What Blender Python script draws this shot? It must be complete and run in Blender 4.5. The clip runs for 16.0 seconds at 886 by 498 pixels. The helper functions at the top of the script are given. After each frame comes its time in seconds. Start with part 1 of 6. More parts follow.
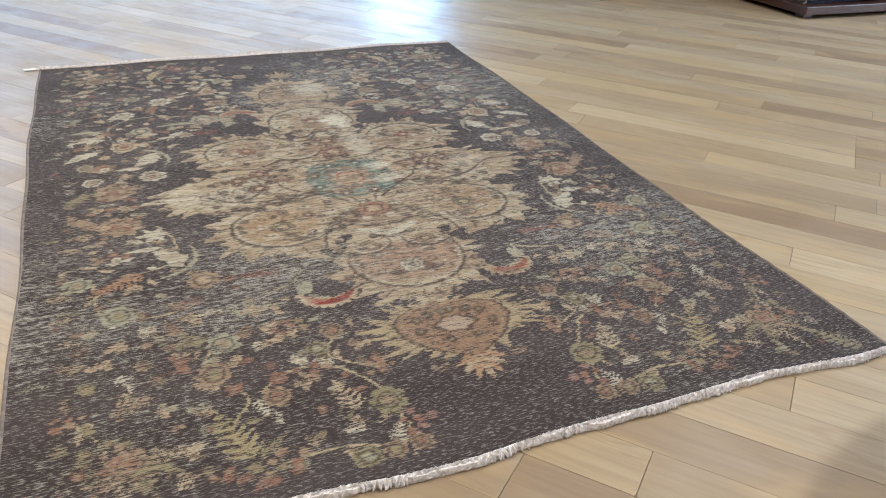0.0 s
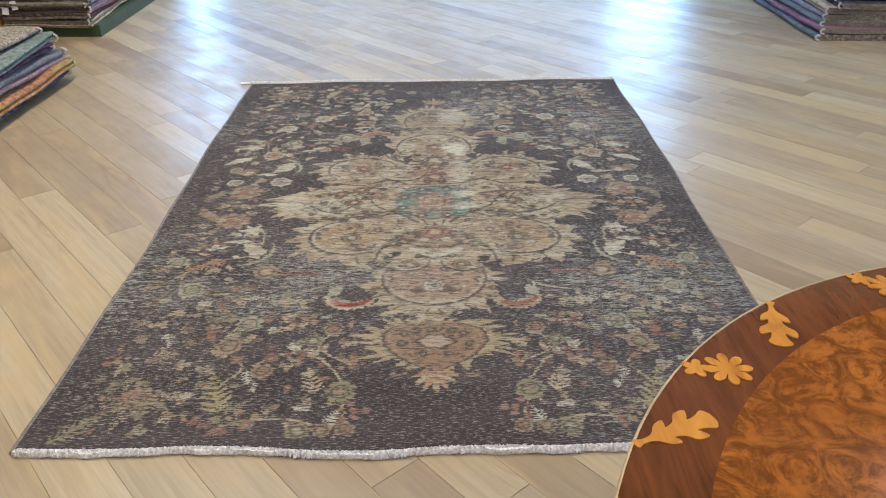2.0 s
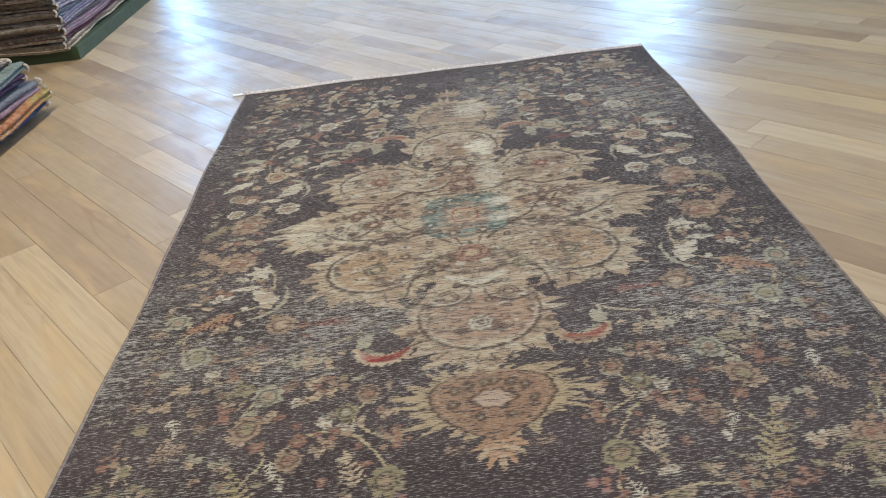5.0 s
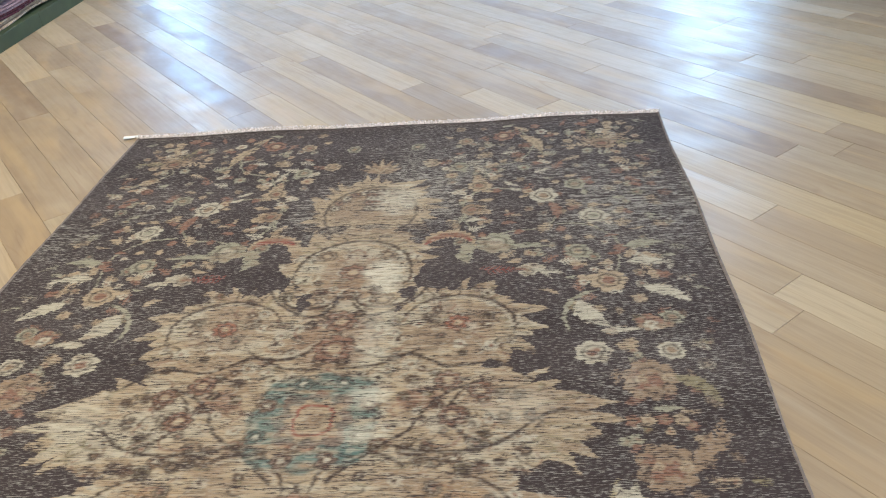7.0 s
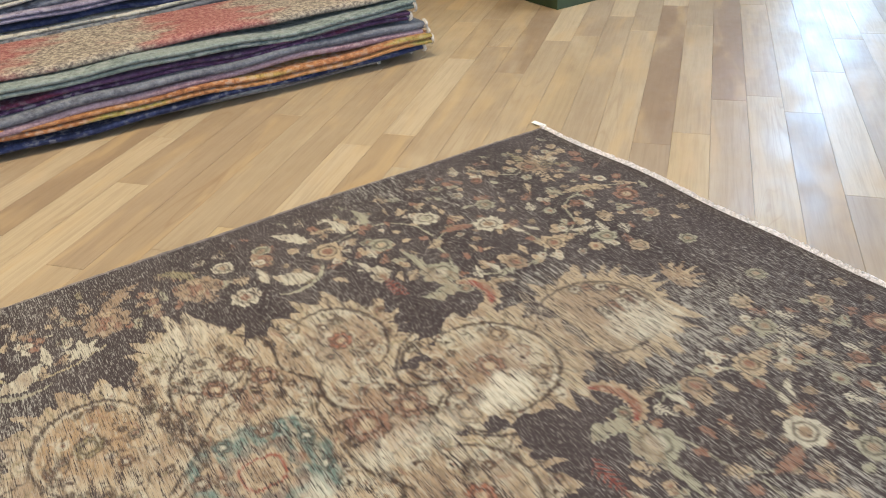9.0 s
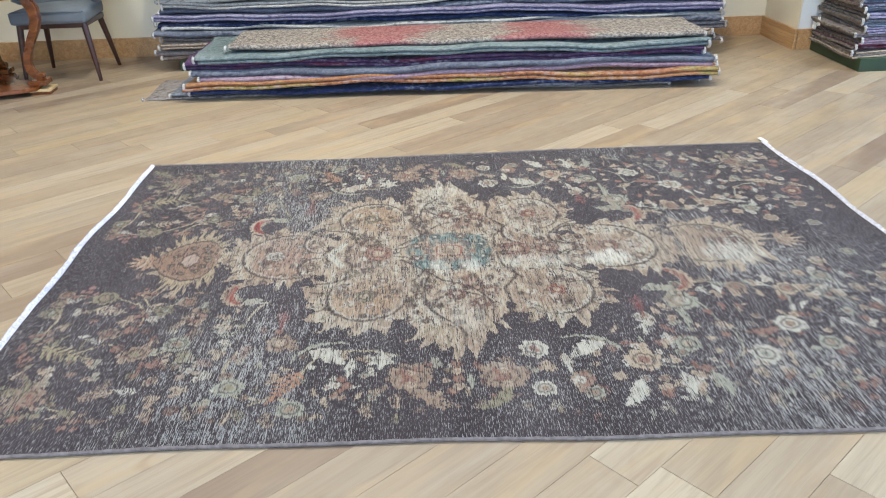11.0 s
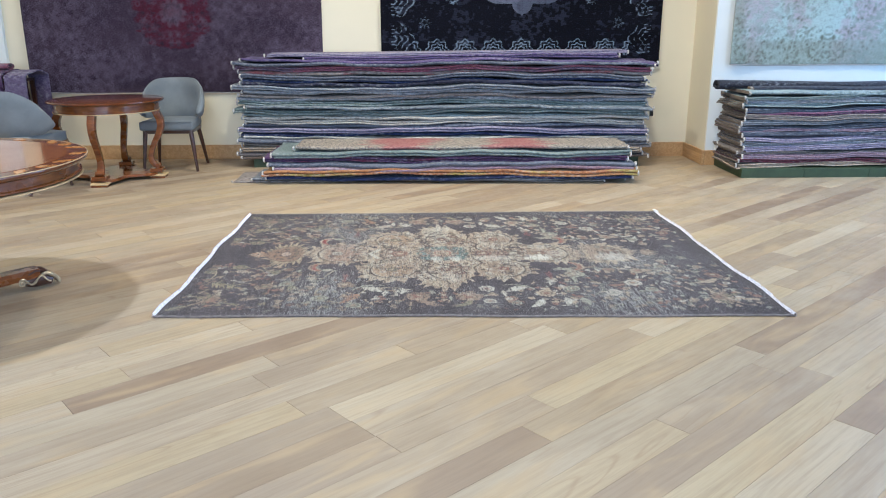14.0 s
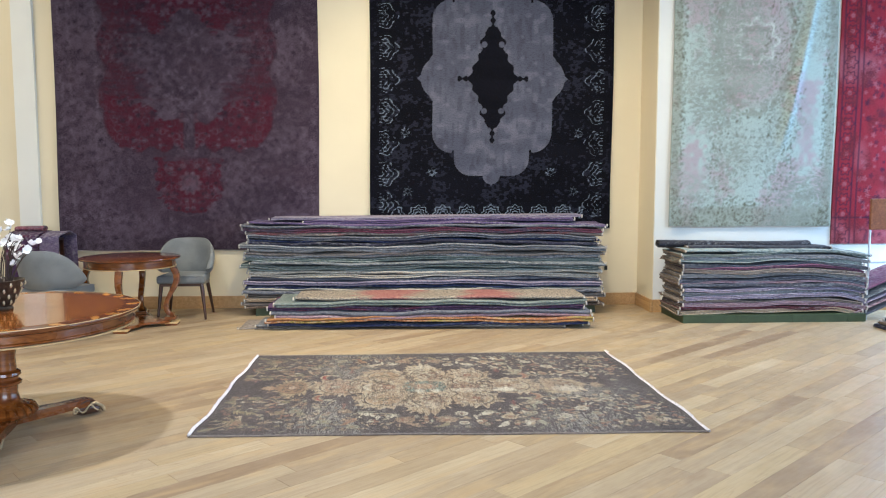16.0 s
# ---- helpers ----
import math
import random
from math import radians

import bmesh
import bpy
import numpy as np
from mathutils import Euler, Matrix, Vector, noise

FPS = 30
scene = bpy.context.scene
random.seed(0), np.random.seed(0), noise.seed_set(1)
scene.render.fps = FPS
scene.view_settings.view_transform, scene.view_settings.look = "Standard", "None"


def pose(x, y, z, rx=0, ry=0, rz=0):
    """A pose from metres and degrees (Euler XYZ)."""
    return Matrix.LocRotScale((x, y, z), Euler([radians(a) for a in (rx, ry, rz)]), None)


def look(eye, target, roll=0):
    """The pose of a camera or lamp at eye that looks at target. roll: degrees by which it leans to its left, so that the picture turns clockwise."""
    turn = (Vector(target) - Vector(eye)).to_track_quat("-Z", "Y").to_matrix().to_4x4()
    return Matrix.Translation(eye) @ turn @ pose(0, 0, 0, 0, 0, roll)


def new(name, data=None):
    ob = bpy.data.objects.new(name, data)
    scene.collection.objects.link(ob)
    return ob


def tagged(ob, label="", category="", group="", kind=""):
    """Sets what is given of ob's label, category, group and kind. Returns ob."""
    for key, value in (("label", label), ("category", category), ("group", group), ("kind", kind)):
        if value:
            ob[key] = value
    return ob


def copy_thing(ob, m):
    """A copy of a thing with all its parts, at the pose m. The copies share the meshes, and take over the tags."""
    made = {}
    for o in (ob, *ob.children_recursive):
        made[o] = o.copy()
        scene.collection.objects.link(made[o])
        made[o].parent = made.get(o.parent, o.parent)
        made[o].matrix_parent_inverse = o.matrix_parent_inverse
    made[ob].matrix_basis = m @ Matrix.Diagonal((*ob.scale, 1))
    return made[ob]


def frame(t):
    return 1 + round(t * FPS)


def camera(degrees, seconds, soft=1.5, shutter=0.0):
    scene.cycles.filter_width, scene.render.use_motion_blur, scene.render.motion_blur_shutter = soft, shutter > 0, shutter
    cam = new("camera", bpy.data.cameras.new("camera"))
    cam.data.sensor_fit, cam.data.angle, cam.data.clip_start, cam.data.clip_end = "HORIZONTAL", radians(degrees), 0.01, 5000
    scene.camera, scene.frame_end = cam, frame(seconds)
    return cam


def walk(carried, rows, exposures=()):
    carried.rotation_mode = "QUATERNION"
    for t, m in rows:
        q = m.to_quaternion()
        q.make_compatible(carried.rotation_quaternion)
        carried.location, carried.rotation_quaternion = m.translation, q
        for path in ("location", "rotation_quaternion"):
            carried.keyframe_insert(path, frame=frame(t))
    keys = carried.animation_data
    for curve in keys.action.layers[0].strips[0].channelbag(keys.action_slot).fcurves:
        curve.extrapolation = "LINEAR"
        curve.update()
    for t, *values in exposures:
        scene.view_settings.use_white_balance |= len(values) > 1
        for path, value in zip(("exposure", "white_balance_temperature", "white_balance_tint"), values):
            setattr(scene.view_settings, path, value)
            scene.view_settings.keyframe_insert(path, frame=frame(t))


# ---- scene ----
cam = camera(59.9, 16.0, soft=1.1)
PATH = [
    (0, (0.018, -0.029, 1.135), (0.74, 1.56, 0.158), 3.1),
    (0.5, (0.289, -0.066, 1.153), (0.643, 1.613, 0.124), 1.9),
    (1, (0.53, -0.168, 1.229), (0.647, 1.528, 0.176), 0.5),
    (1.5, (0.632, -0.294, 1.301), (0.694, 1.428, 0.286), 0.1),
    (2, (0.703, -0.412, 1.351), (0.749, 1.334, 0.377), 0.1),
    (2.5, (0.763, -0.448, 1.363), (0.786, 1.312, 0.415), -0.4),
    (3, (0.77, -0.455, 1.366), (0.775, 1.313, 0.431), -0.9),
    (3.2, (0.772, -0.454, 1.361), (0.762, 1.315, 0.427), -1.5),
    (5.3, (0.646, 0.193, 1.277), (0.662, 1.91, 0.251), -7.4),
    (5.5, (0.65, 0.316, 1.285), (0.682, 2.034, 0.261), -7.8),
    (6, (0.789, 0.568, 1.261), (0.872, 2.292, 0.25), -8.1),
    (6.5, (0.978, 0.817, 1.287), (0.995, 2.534, 0.26), -6.0),
    (7, (1.175, 1.14, 1.278), (1.032, 2.811, 0.189), -4.4),
    (7.5, (1.383, 1.366, 1.289), (0.979, 2.969, 0.163), -4.8),
    (8, (1.639, 1.611, 1.297), (0.862, 3.085, 0.191), -5.1),
    (8.5, (1.787, 1.934, 1.28), (0.686, 3.174, 0.161), -3.7),
    (9, (1.94, 2.145, 1.27), (0.492, 3.02, 0.204), -3.7),
    (9.5, (2.24, 2.289, 1.265), (0.553, 2.694, 0.27), -4.7),
    (10, (2.557, 2.287, 1.264), (0.817, 2.453, 0.292), -3.4),
    (10.2, (2.706, 2.257, 1.275), (0.961, 2.387, 0.306), -2.8),
    (12.3, (4.081, 2.351, 1.298), (2.228, 2.356, 0.546), -0.4),
    (12.5, (4.2, 2.353, 1.291), (2.338, 2.362, 0.56), -0.3),
    (13, (4.532, 2.326, 1.326), (2.653, 2.339, 0.641), -0.2),
    (13.5, (4.889, 2.252, 1.342), (2.991, 2.281, 0.71), -0.2),
    (14, (5.236, 2.26, 1.352), (3.317, 2.315, 0.79), -0.1),
    (14.5, (5.567, 2.232, 1.38), (3.625, 2.314, 0.909), -0.2),
    (15, (5.847, 2.157, 1.426), (3.885, 2.262, 1.056), -0.2),
    (15.5, (6.043, 2.187, 1.47), (4.064, 2.303, 1.205), -0.1),
    (16, (6.206, 2.206, 1.506), (4.217, 2.32, 1.325), -0.0),
]
walk(cam, [(t, look(eye, target, roll)) for t, eye, target, roll in PATH],
     [(0, 0.08, 5400, 10), (3, 0.0, 5250, 10), (5.5, 0.0, 5350, 10), (7, 0.03, 5550, 10), (8, 0.1, 5800, 10), (9, 0.22, 5750, 10), (9.5, 0.33, 5250, 10), (10, 0.42, 4900, 10), (12.5, 0.42, 4800, 10), (14, 0.42, 4850, 10), (16, 0.41, 5500, 10)])

# ---- world, daylight and lamps ----
world = bpy.data.worlds.new("world")
scene.world = world
world.use_nodes = True
wn = world.node_tree
sky = wn.nodes.new("ShaderNodeTexSky")
sky.sky_type = "NISHITA"
sky.sun_disc = False
sky.sun_elevation = radians(38)
sky.sun_rotation = radians(20)
bg = wn.nodes["Background"]
bg.inputs["Strength"].default_value = 0.1
wn.links.new(sky.outputs["Color"], bg.inputs["Color"])
scene.view_settings.exposure = 0.0


def lamp(name, kind, m, energy, colour, **more):
    data = bpy.data.lights.new(name, kind)
    data.energy, data.color = energy, colour
    for key, value in more.items():
        if key == "size":
            data.size = value
        elif key == "size_y":
            data.shape, data.size_y = "RECTANGLE", value
        elif key == "spread":
            data.spread = value
        elif key == "angle":
            data.angle = value
    ob = new(name, data)
    ob.matrix_world = m
    return ob


# ceiling downlights, warm white; those at x 4.6, 5.2 and -1.2 are added fill
WARM, SOFT = (1.0, 0.80, 0.50), (1.0, 0.94, 0.84)
DOWN = [(1.55, -0.25, 62, SOFT), (-0.75, 1.7, 66, WARM), (-0.75, 3.5, 74, WARM), (4.6, 3.4, 58, SOFT), (5.2, -1.8, 30, SOFT), (-1.2, -2.6, 36, WARM), (-0.6, 6.3, 26, WARM)]
for lx, ly, watts, tone in DOWN:
    lamp("downlight", "AREA", pose(lx, ly, 4.72), watts, tone, size=0.22, spread=radians(140))
# daylight in the shop window's openings
for wx, wide, watts in ((-1.9, 0.62, 64), (-0.4, 2.1, 24), (1.75, 2.0, 28), (3.25, 0.8, 76)):
    lamp("window_daylight", "AREA", pose(wx, 8.52, 1.9, -90, 0, 0), watts, (0.42, 0.70, 1.0), size=wide, size_y=3.3)
# general fill added from the unseen east side; no window known there
lamp("window_daylight", "AREA", pose(8.4, 1.5, 2.0, 90, 0, 90), 265, (0.89, 0.95, 1.0), size=5.0, size_y=3.2)
lamp("sun", "SUN", look((6, 14, 12), (0, 0, 0)), 0.8, (1.0, 0.95, 0.88), angle=radians(12))


# ---- materials ----
class Nodes:
    def __init__(self, name):
        self.mat = bpy.data.materials.new(name)
        self.mat.use_nodes = True
        self.tree = self.mat.node_tree
        self.bsdf = self.tree.nodes["Principled BSDF"]

    def add(self, kind, **values):
        node = self.tree.nodes.new("ShaderNode" + kind)
        for key, value in values.items():
            if key == "op":
                node.operation = value
            elif key == "blend":
                node.data_type, node.blend_type = "RGBA", value
            elif key == "attr":
                node.attribute_name = value
            elif key == "interp":
                node.interpolation_type = value
            else:
                node.inputs[int(key[1:])].default_value = value
        return node

    def link(self, a, b):
        self.tree.links.new(a, b)

    def coords(self, scale, kind="Object", turn=0.0):
        tc = self.add("TexCoord")
        mp = self.add("Mapping")
        mp.inputs["Scale"].default_value = scale
        mp.inputs["Rotation"].default_value = (0, 0, turn)
        self.link(tc.outputs[kind], mp.inputs["Vector"])
        return mp.outputs["Vector"]

    def noise(self, vec, scale, detail=3.0, rough=0.55, distort=0.0):
        n = self.add("TexNoise")
        n.inputs["Scale"].default_value = scale
        n.inputs["Detail"].default_value = detail
        n.inputs["Roughness"].default_value = rough
        n.inputs["Distortion"].default_value = distort
        if vec is not None:
            self.link(vec, n.inputs["Vector"])
        return n.outputs["Fac"]

    def math(self, op, a, b=None, c=None):
        n = self.add("Math", op=op)
        for i, x in enumerate((a, b, c)):
            if x is None:
                continue
            if isinstance(x, (int, float)):
                n.inputs[i].default_value = x
            else:
                self.link(x, n.inputs[i])
        return n.outputs[0]

    def ramp(self, fac, lo, hi, a=0.0, b=1.0):
        n = self.add("MapRange", interp="SMOOTHSTEP")
        self.link(fac, n.inputs[0])
        for i, v in zip((1, 2, 3, 4), (lo, hi, a, b)):
            n.inputs[i].default_value = v
        return n.outputs[0]

    def mix(self, fac, a, b, blend="MIX"):
        n = self.add("Mix", blend=blend)
        for i, x in ((0, fac), (6, a), (7, b)):
            if isinstance(x, (int, float)):
                n.inputs[i].default_value = x
            elif isinstance(x, tuple):
                n.inputs[i].default_value = (*x, 1)
            else:
                self.link(x, n.inputs[i])
        return n.outputs[2]

    def bump(self, height, strength, distance):
        n = self.add("Bump")
        n.inputs["Strength"].default_value = strength
        n.inputs["Distance"].default_value = distance
        self.link(height, n.inputs["Height"])
        self.link(n.outputs["Normal"], self.bsdf.inputs["Normal"])

    def done(self, colour, rough, spec=0.5, metal=0.0):
        if isinstance(colour, tuple):
            self.bsdf.inputs["Base Color"].default_value = (*colour, 1)
        else:
            self.link(colour, self.bsdf.inputs["Base Color"])
        if isinstance(rough, (int, float)):
            self.bsdf.inputs["Roughness"].default_value = rough
        else:
            self.link(rough, self.bsdf.inputs["Roughness"])
        self.bsdf.inputs["Specular IOR Level"].default_value = spec
        self.bsdf.inputs["Metallic"].default_value = metal
        return self.mat


def lin(r, g, b):
    """Linear colour from 0-255 values."""
    return tuple((c / 255 / 12.92) if c < 11 else ((c / 255 + 0.055) / 1.055) ** 2.4 for c in (r, g, b))


def plaster(name, colour):
    n = Nodes(name)
    v = n.coords((1, 1, 1))
    big = n.ramp(n.noise(v, 0.9, 4), 0.3, 0.75)
    col = n.mix(big, tuple(c * 0.93 for c in colour), colour)
    fine = n.noise(v, 90, 4)
    n.bump(fine, 0.12, 0.002)
    return n.done(col, 0.75, 0.3)


def plank_material():
    n = Nodes("oak_plank")
    geo = n.add("NewGeometry")
    info = n.add("ObjectInfo")
    rnd = n.math("FRACT", n.math("ADD", info.outputs["Random"], geo.outputs["Random Per Island"]))
    mp = n.add("Mapping")
    mp.inputs["Rotation"].default_value = (0, 0, radians(-130))
    n.link(geo.outputs["Position"], mp.inputs["Vector"])
    comb = n.add("CombineXYZ")
    n.link(n.math("MULTIPLY", rnd, 37.0), comb.inputs[0])
    n.link(n.math("MULTIPLY", rnd, 91.0), comb.inputs[1])
    add = n.add("VectorMath", op="ADD")
    n.link(mp.outputs["Vector"], add.inputs[0])
    n.link(comb.outputs[0], add.inputs[1])

    def scaled(s):
        m = n.add("Mapping")
        m.inputs["Scale"].default_value = s
        n.link(add.outputs[0], m.inputs["Vector"])
        return m.outputs["Vector"]
    grain = n.noise(scaled((1.6, 34, 1)), 1.6, 6, 0.6, 0.9)
    fine = n.noise(scaled((5, 160, 1)), 1.5, 4, 0.6)
    cloud = n.noise(scaled((0.9, 3.5, 1)), 1.3, 4, 0.55, 0.4)
    rings = n.noise(scaled((0.7, 6.5, 1)), 1.0, 1, 0.4, 1.2)
    ringl = n.math("FRACT", n.math("MULTIPLY", rings, 9.0))
    ringl = n.math("ABSOLUTE", n.math("SUBTRACT", ringl, 0.5))
    hue = n.add("ValToRGB")
    n.link(rnd, hue.inputs[0])
    stops = hue.color_ramp.elements
    stops[0].position, stops[0].color = 0.0, (*lin(162, 144, 119), 1)
    stops[1].position, stops[1].color = 1.0, (*lin(180, 164, 138), 1)
    for p, c in ((0.10, (141, 120, 96)), (0.22, (172, 156, 129)), (0.36, (158, 140, 115)), (0.48, (185, 168, 138)), (0.58, (148, 128, 103)), (0.70, (180, 161, 126)), (0.80, (164, 145, 117)), (0.92, (171, 153, 125))):
        e = stops.new(p)
        e.color = (*lin(*c), 1)
    col = n.mix(n.ramp(grain, 0.35, 0.75, 0.0, 0.38), hue.outputs[0], lin(125, 104, 83))
    col = n.mix(n.ramp(cloud, 0.5, 0.85, 0.0, 0.5), col, lin(195, 181, 156))
    col = n.mix(n.ramp(fine, 0.45, 0.75, 0.0, 0.12), col, lin(111, 87, 61))
    col = n.mix(n.math("MULTIPLY", n.ramp(ringl, 0.36, 0.5), n.ramp(n.noise(scaled((0.5, 2, 1)), 1.1, 2), 0.5, 0.7, 0.0, 0.4)), col, lin(132, 103, 75))
    amber = n.noise(scaled((1.1, 5, 1)), 1.7, 3, 0.5, 0.6)
    col = n.mix(n.ramp(amber, 0.48, 0.72, 0.0, 0.6), col, lin(181, 156, 117))
    scuff = n.noise(scaled((2, 2.6, 1)), 2.0, 5, 0.65)
    rough = n.ramp(scuff, 0.3, 0.75, 0.31, 0.54)
    n.bump(n.math("ADD", n.math("MULTIPLY", fine, 0.4), n.math("MULTIPLY", cloud, 0.6)), 0.14, 0.004)
    return n.done(col, rough, 0.5)


def rug_material(name, ground, ground2, wear, streak=(42, 360), contrast=0.5, soft=0.2, shine=0.5, nap=0.0):
    """Knotted pile: the motif's colour and cover come from the mesh; weft streaks break up its edges."""
    n = Nodes(name)
    v = n.coords((streak[0], streak[1], 1))
    st = n.noise(v, 1.0, 4, 0.62)
    v2 = n.coords((streak[0] * 3, streak[1] * 0.8, 1))
    st2 = n.noise(v2, 1.0, 3, 0.6)
    v3 = n.coords((1, 1, 1))
    patch = n.noise(v3, 16.0, 4, 0.6)
    motif = n.add("Attribute", attr="motif")
    cover = n.add("Attribute", attr="cover")
    sa, sb = n.ramp(st, 0.34, 0.66), n.ramp(st2, 0.34, 0.66)
    s = n.math("ADD", n.math("MULTIPLY", n.math("SUBTRACT", sa, 0.5), contrast), n.math("MULTIPLY", n.math("SUBTRACT", sb, 0.5), contrast))
    s = n.math("ADD", s, n.math("MULTIPLY", n.math("SUBTRACT", patch, 0.5), contrast * 0.7))
    m = n.ramp(n.math("ADD", cover.outputs["Fac"], s), 0.5 - soft, 0.5 + soft)
    abrash = n.noise(n.coords((0.5, 4.5, 1)), 1.0, 3)
    gcol = n.mix(n.ramp(abrash, 0.35, 0.65), ground, ground2)
    col = n.mix(m, gcol, motif.outputs["Color"])
    col = n.mix(n.ramp(sb, 0.62, 1.0, 0.0, shine), col, wear)
    dark = n.mix(n.ramp(sa, 0.0, 0.5, shine * 1.0, 0.0), col, tuple(c * 0.4 for c in ground))
    knots = n.noise(n.coords((420, 420, 1)), 1.0, 2)
    n.bump(n.math("ADD", n.math("MULTIPLY", st2, 0.6), n.math("MULTIPLY", knots, 0.4)), 0.45, 0.003)
    n.bsdf.inputs["Sheen Weight"].default_value = nap
    n.bsdf.inputs["Sheen Roughness"].default_value = 0.4
    return n.done(dark, 0.95, 0.08)


def cloth(name, a, b, spots=None, lengthwise=True):
    """Carpet seen at its folds: two tones, weave lines, knots."""
    n = Nodes(name)
    info = n.add("ObjectInfo")
    tc = n.add("TexCoord")
    off = n.add("VectorMath", op="ADD")
    comb = n.add("CombineXYZ")
    for i in range(3):
        n.link(n.math("MULTIPLY", info.outputs["Random"], 20.0 + 9 * i), comb.inputs[i])
    n.link(tc.outputs["Object"], off.inputs[0])
    n.link(comb.outputs[0], off.inputs[1])

    def scaled(s):
        m = n.add("Mapping")
        m.inputs["Scale"].default_value = s
        n.link(off.outputs[0], m.inputs["Vector"])
        return m.outputs["Vector"]
    big = n.noise(scaled((2, 2.2, 3)), 1.0, 5, 0.6)
    mid = n.noise(scaled((50, 60, 90)), 1.0, 5, 0.7)
    lines = n.noise(scaled((260, 30, 300)), 1.0, 2)
    col = n.mix(n.ramp(big, 0.35, 0.65), a, b)
    if spots:
        col = n.mix(n.ramp(n.noise(scaled((5, 1.6, 8)), 1.0, 3, 0.55), 0.5, 0.6, 0.0, 0.85), col, spots)
    col = n.mix(n.ramp(mid, 0.46, 0.72, 0.0, 0.5), col, tuple(min(0.75, c * 1.7 + 0.02) for c in b))
    col = n.mix(n.ramp(mid, 0.5, 0.26, 0.0, 0.6), col, tuple(c * 0.4 for c in a))
    mott = n.noise(scaled((34, 28, 40)), 1.0, 3, 0.5)
    patchy = n.ramp(n.noise(scaled((1.3, 1.1, 9)), 1.0, 2), 0.42, 0.62, 0.1, 0.6)
    col = n.mix(n.math("MULTIPLY", n.ramp(mott, 0.5, 0.62), patchy), col, tuple(min(0.6, 0.5 * c + 0.22) for c in b))
    col = n.mix(n.math("MULTIPLY", n.ramp(mott, 0.46, 0.36), patchy), col, tuple(c * 0.3 for c in a))
    col = n.mix(n.ramp(lines, 0.5, 0.75, 0.0, 0.3), col, tuple(c * 0.55 for c in a))
    n.bump(n.math("ADD", n.math("MULTIPLY", mid, 0.6), n.math("MULTIPLY", lines, 0.4)), 0.6, 0.006)
    n.bsdf.inputs["Sheen Weight"].default_value = 0.06
    return n.done(col, 0.92, 0.15)


def red_field_rug():
    """Folded carpet whose red field shows in the middle of a mottled beige ground."""
    n = Nodes("red_field_carpet")
    at = n.add("SeparateXYZ")
    n.link(n.coords((1, 1, 1)), at.inputs[0])
    away = n.math("ABSOLUTE", at.outputs[1])
    ragged = n.noise(n.coords((7, 3.5, 5)), 1.0, 4, 0.6)
    flecks = n.noise(n.coords((70, 52, 70)), 1.0, 5, 0.7)
    knots = n.noise(n.coords((160, 130, 160)), 1.0, 3, 0.6)
    col = n.mix(n.ramp(flecks, 0.36, 0.66), lin(100, 92, 88), lin(184, 172, 154))
    reach = n.math("ADD", n.math("ABSOLUTE", n.math("SUBTRACT", away, 0.52)), n.math("MULTIPLY", n.math("SUBTRACT", ragged, 0.5), 1.1))
    red = n.ramp(reach, 0.12, 0.40, 0.65, 0.0)
    col = n.mix(red, col, n.mix(n.ramp(flecks, 0.35, 0.7), lin(140, 62, 66), lin(168, 98, 98)))
    col = n.mix(n.ramp(knots, 0.5, 0.3, 0.0, 0.5), col, lin(70, 58, 54))
    n.bump(knots, 0.6, 0.005)
    return n.done(col, 0.95, 0.1)


def wood(name, a, b, scale=(2, 40, 40), rough=0.28, coat=0.3, burl=False):
    n = Nodes(name)
    v = n.coords(scale)
    g = n.noise(v, 1.0, 6, 0.62, 1.2)
    col = n.mix(n.ramp(g, 0.3, 0.72), a, b)
    if burl:
        w = n.noise(n.coords((5, 5, 5)), 3.6, 8, 0.7, 2.2)
        col = n.mix(n.ramp(w, 0.36, 0.62), tuple(c * 0.5 for c in a), col)
        eyes = n.noise(n.coords((1, 1, 1)), 34, 3, 0.6, 0.8)
        col = n.mix(n.ramp(eyes, 0.62, 0.7, 0.0, 0.4), col, tuple(c * 0.25 for c in a))
    fine = n.noise(n.coords((scale[0] * 3, scale[1] * 4, scale[2] * 4)), 1.0, 3)
    col = n.mix(n.ramp(fine, 0.5, 0.75, 0.0, 0.45), col, tuple(c * 0.45 for c in a))
    n.bump(fine, 0.05, 0.001)
    n.bsdf.inputs["Coat Weight"].default_value = coat
    n.bsdf.inputs["Coat Roughness"].default_value = 0.05
    rg = n.ramp(n.noise(n.coords((3, 3, 3)), 1.5, 4), 0.3, 0.7, rough * 0.8, rough * 1.3)
    return n.done(col, rg, 0.5)


def plain(name, colour, rough=0.5, metal=0.0, vary=0.15, scale=12.0):
    n = Nodes(name)
    k = n.noise(n.coords((1, 1, 1)), scale, 4)
    col = n.mix(n.ramp(k, 0.3, 0.7), tuple(c * (1 - vary) for c in colour), tuple(min(1.0, c * (1 + vary)) for c in colour))
    n.bump(n.noise(n.coords((1, 1, 1)), scale * 9, 3), 0.08, 0.002)
    return n.done(col, rough, 0.5, metal)


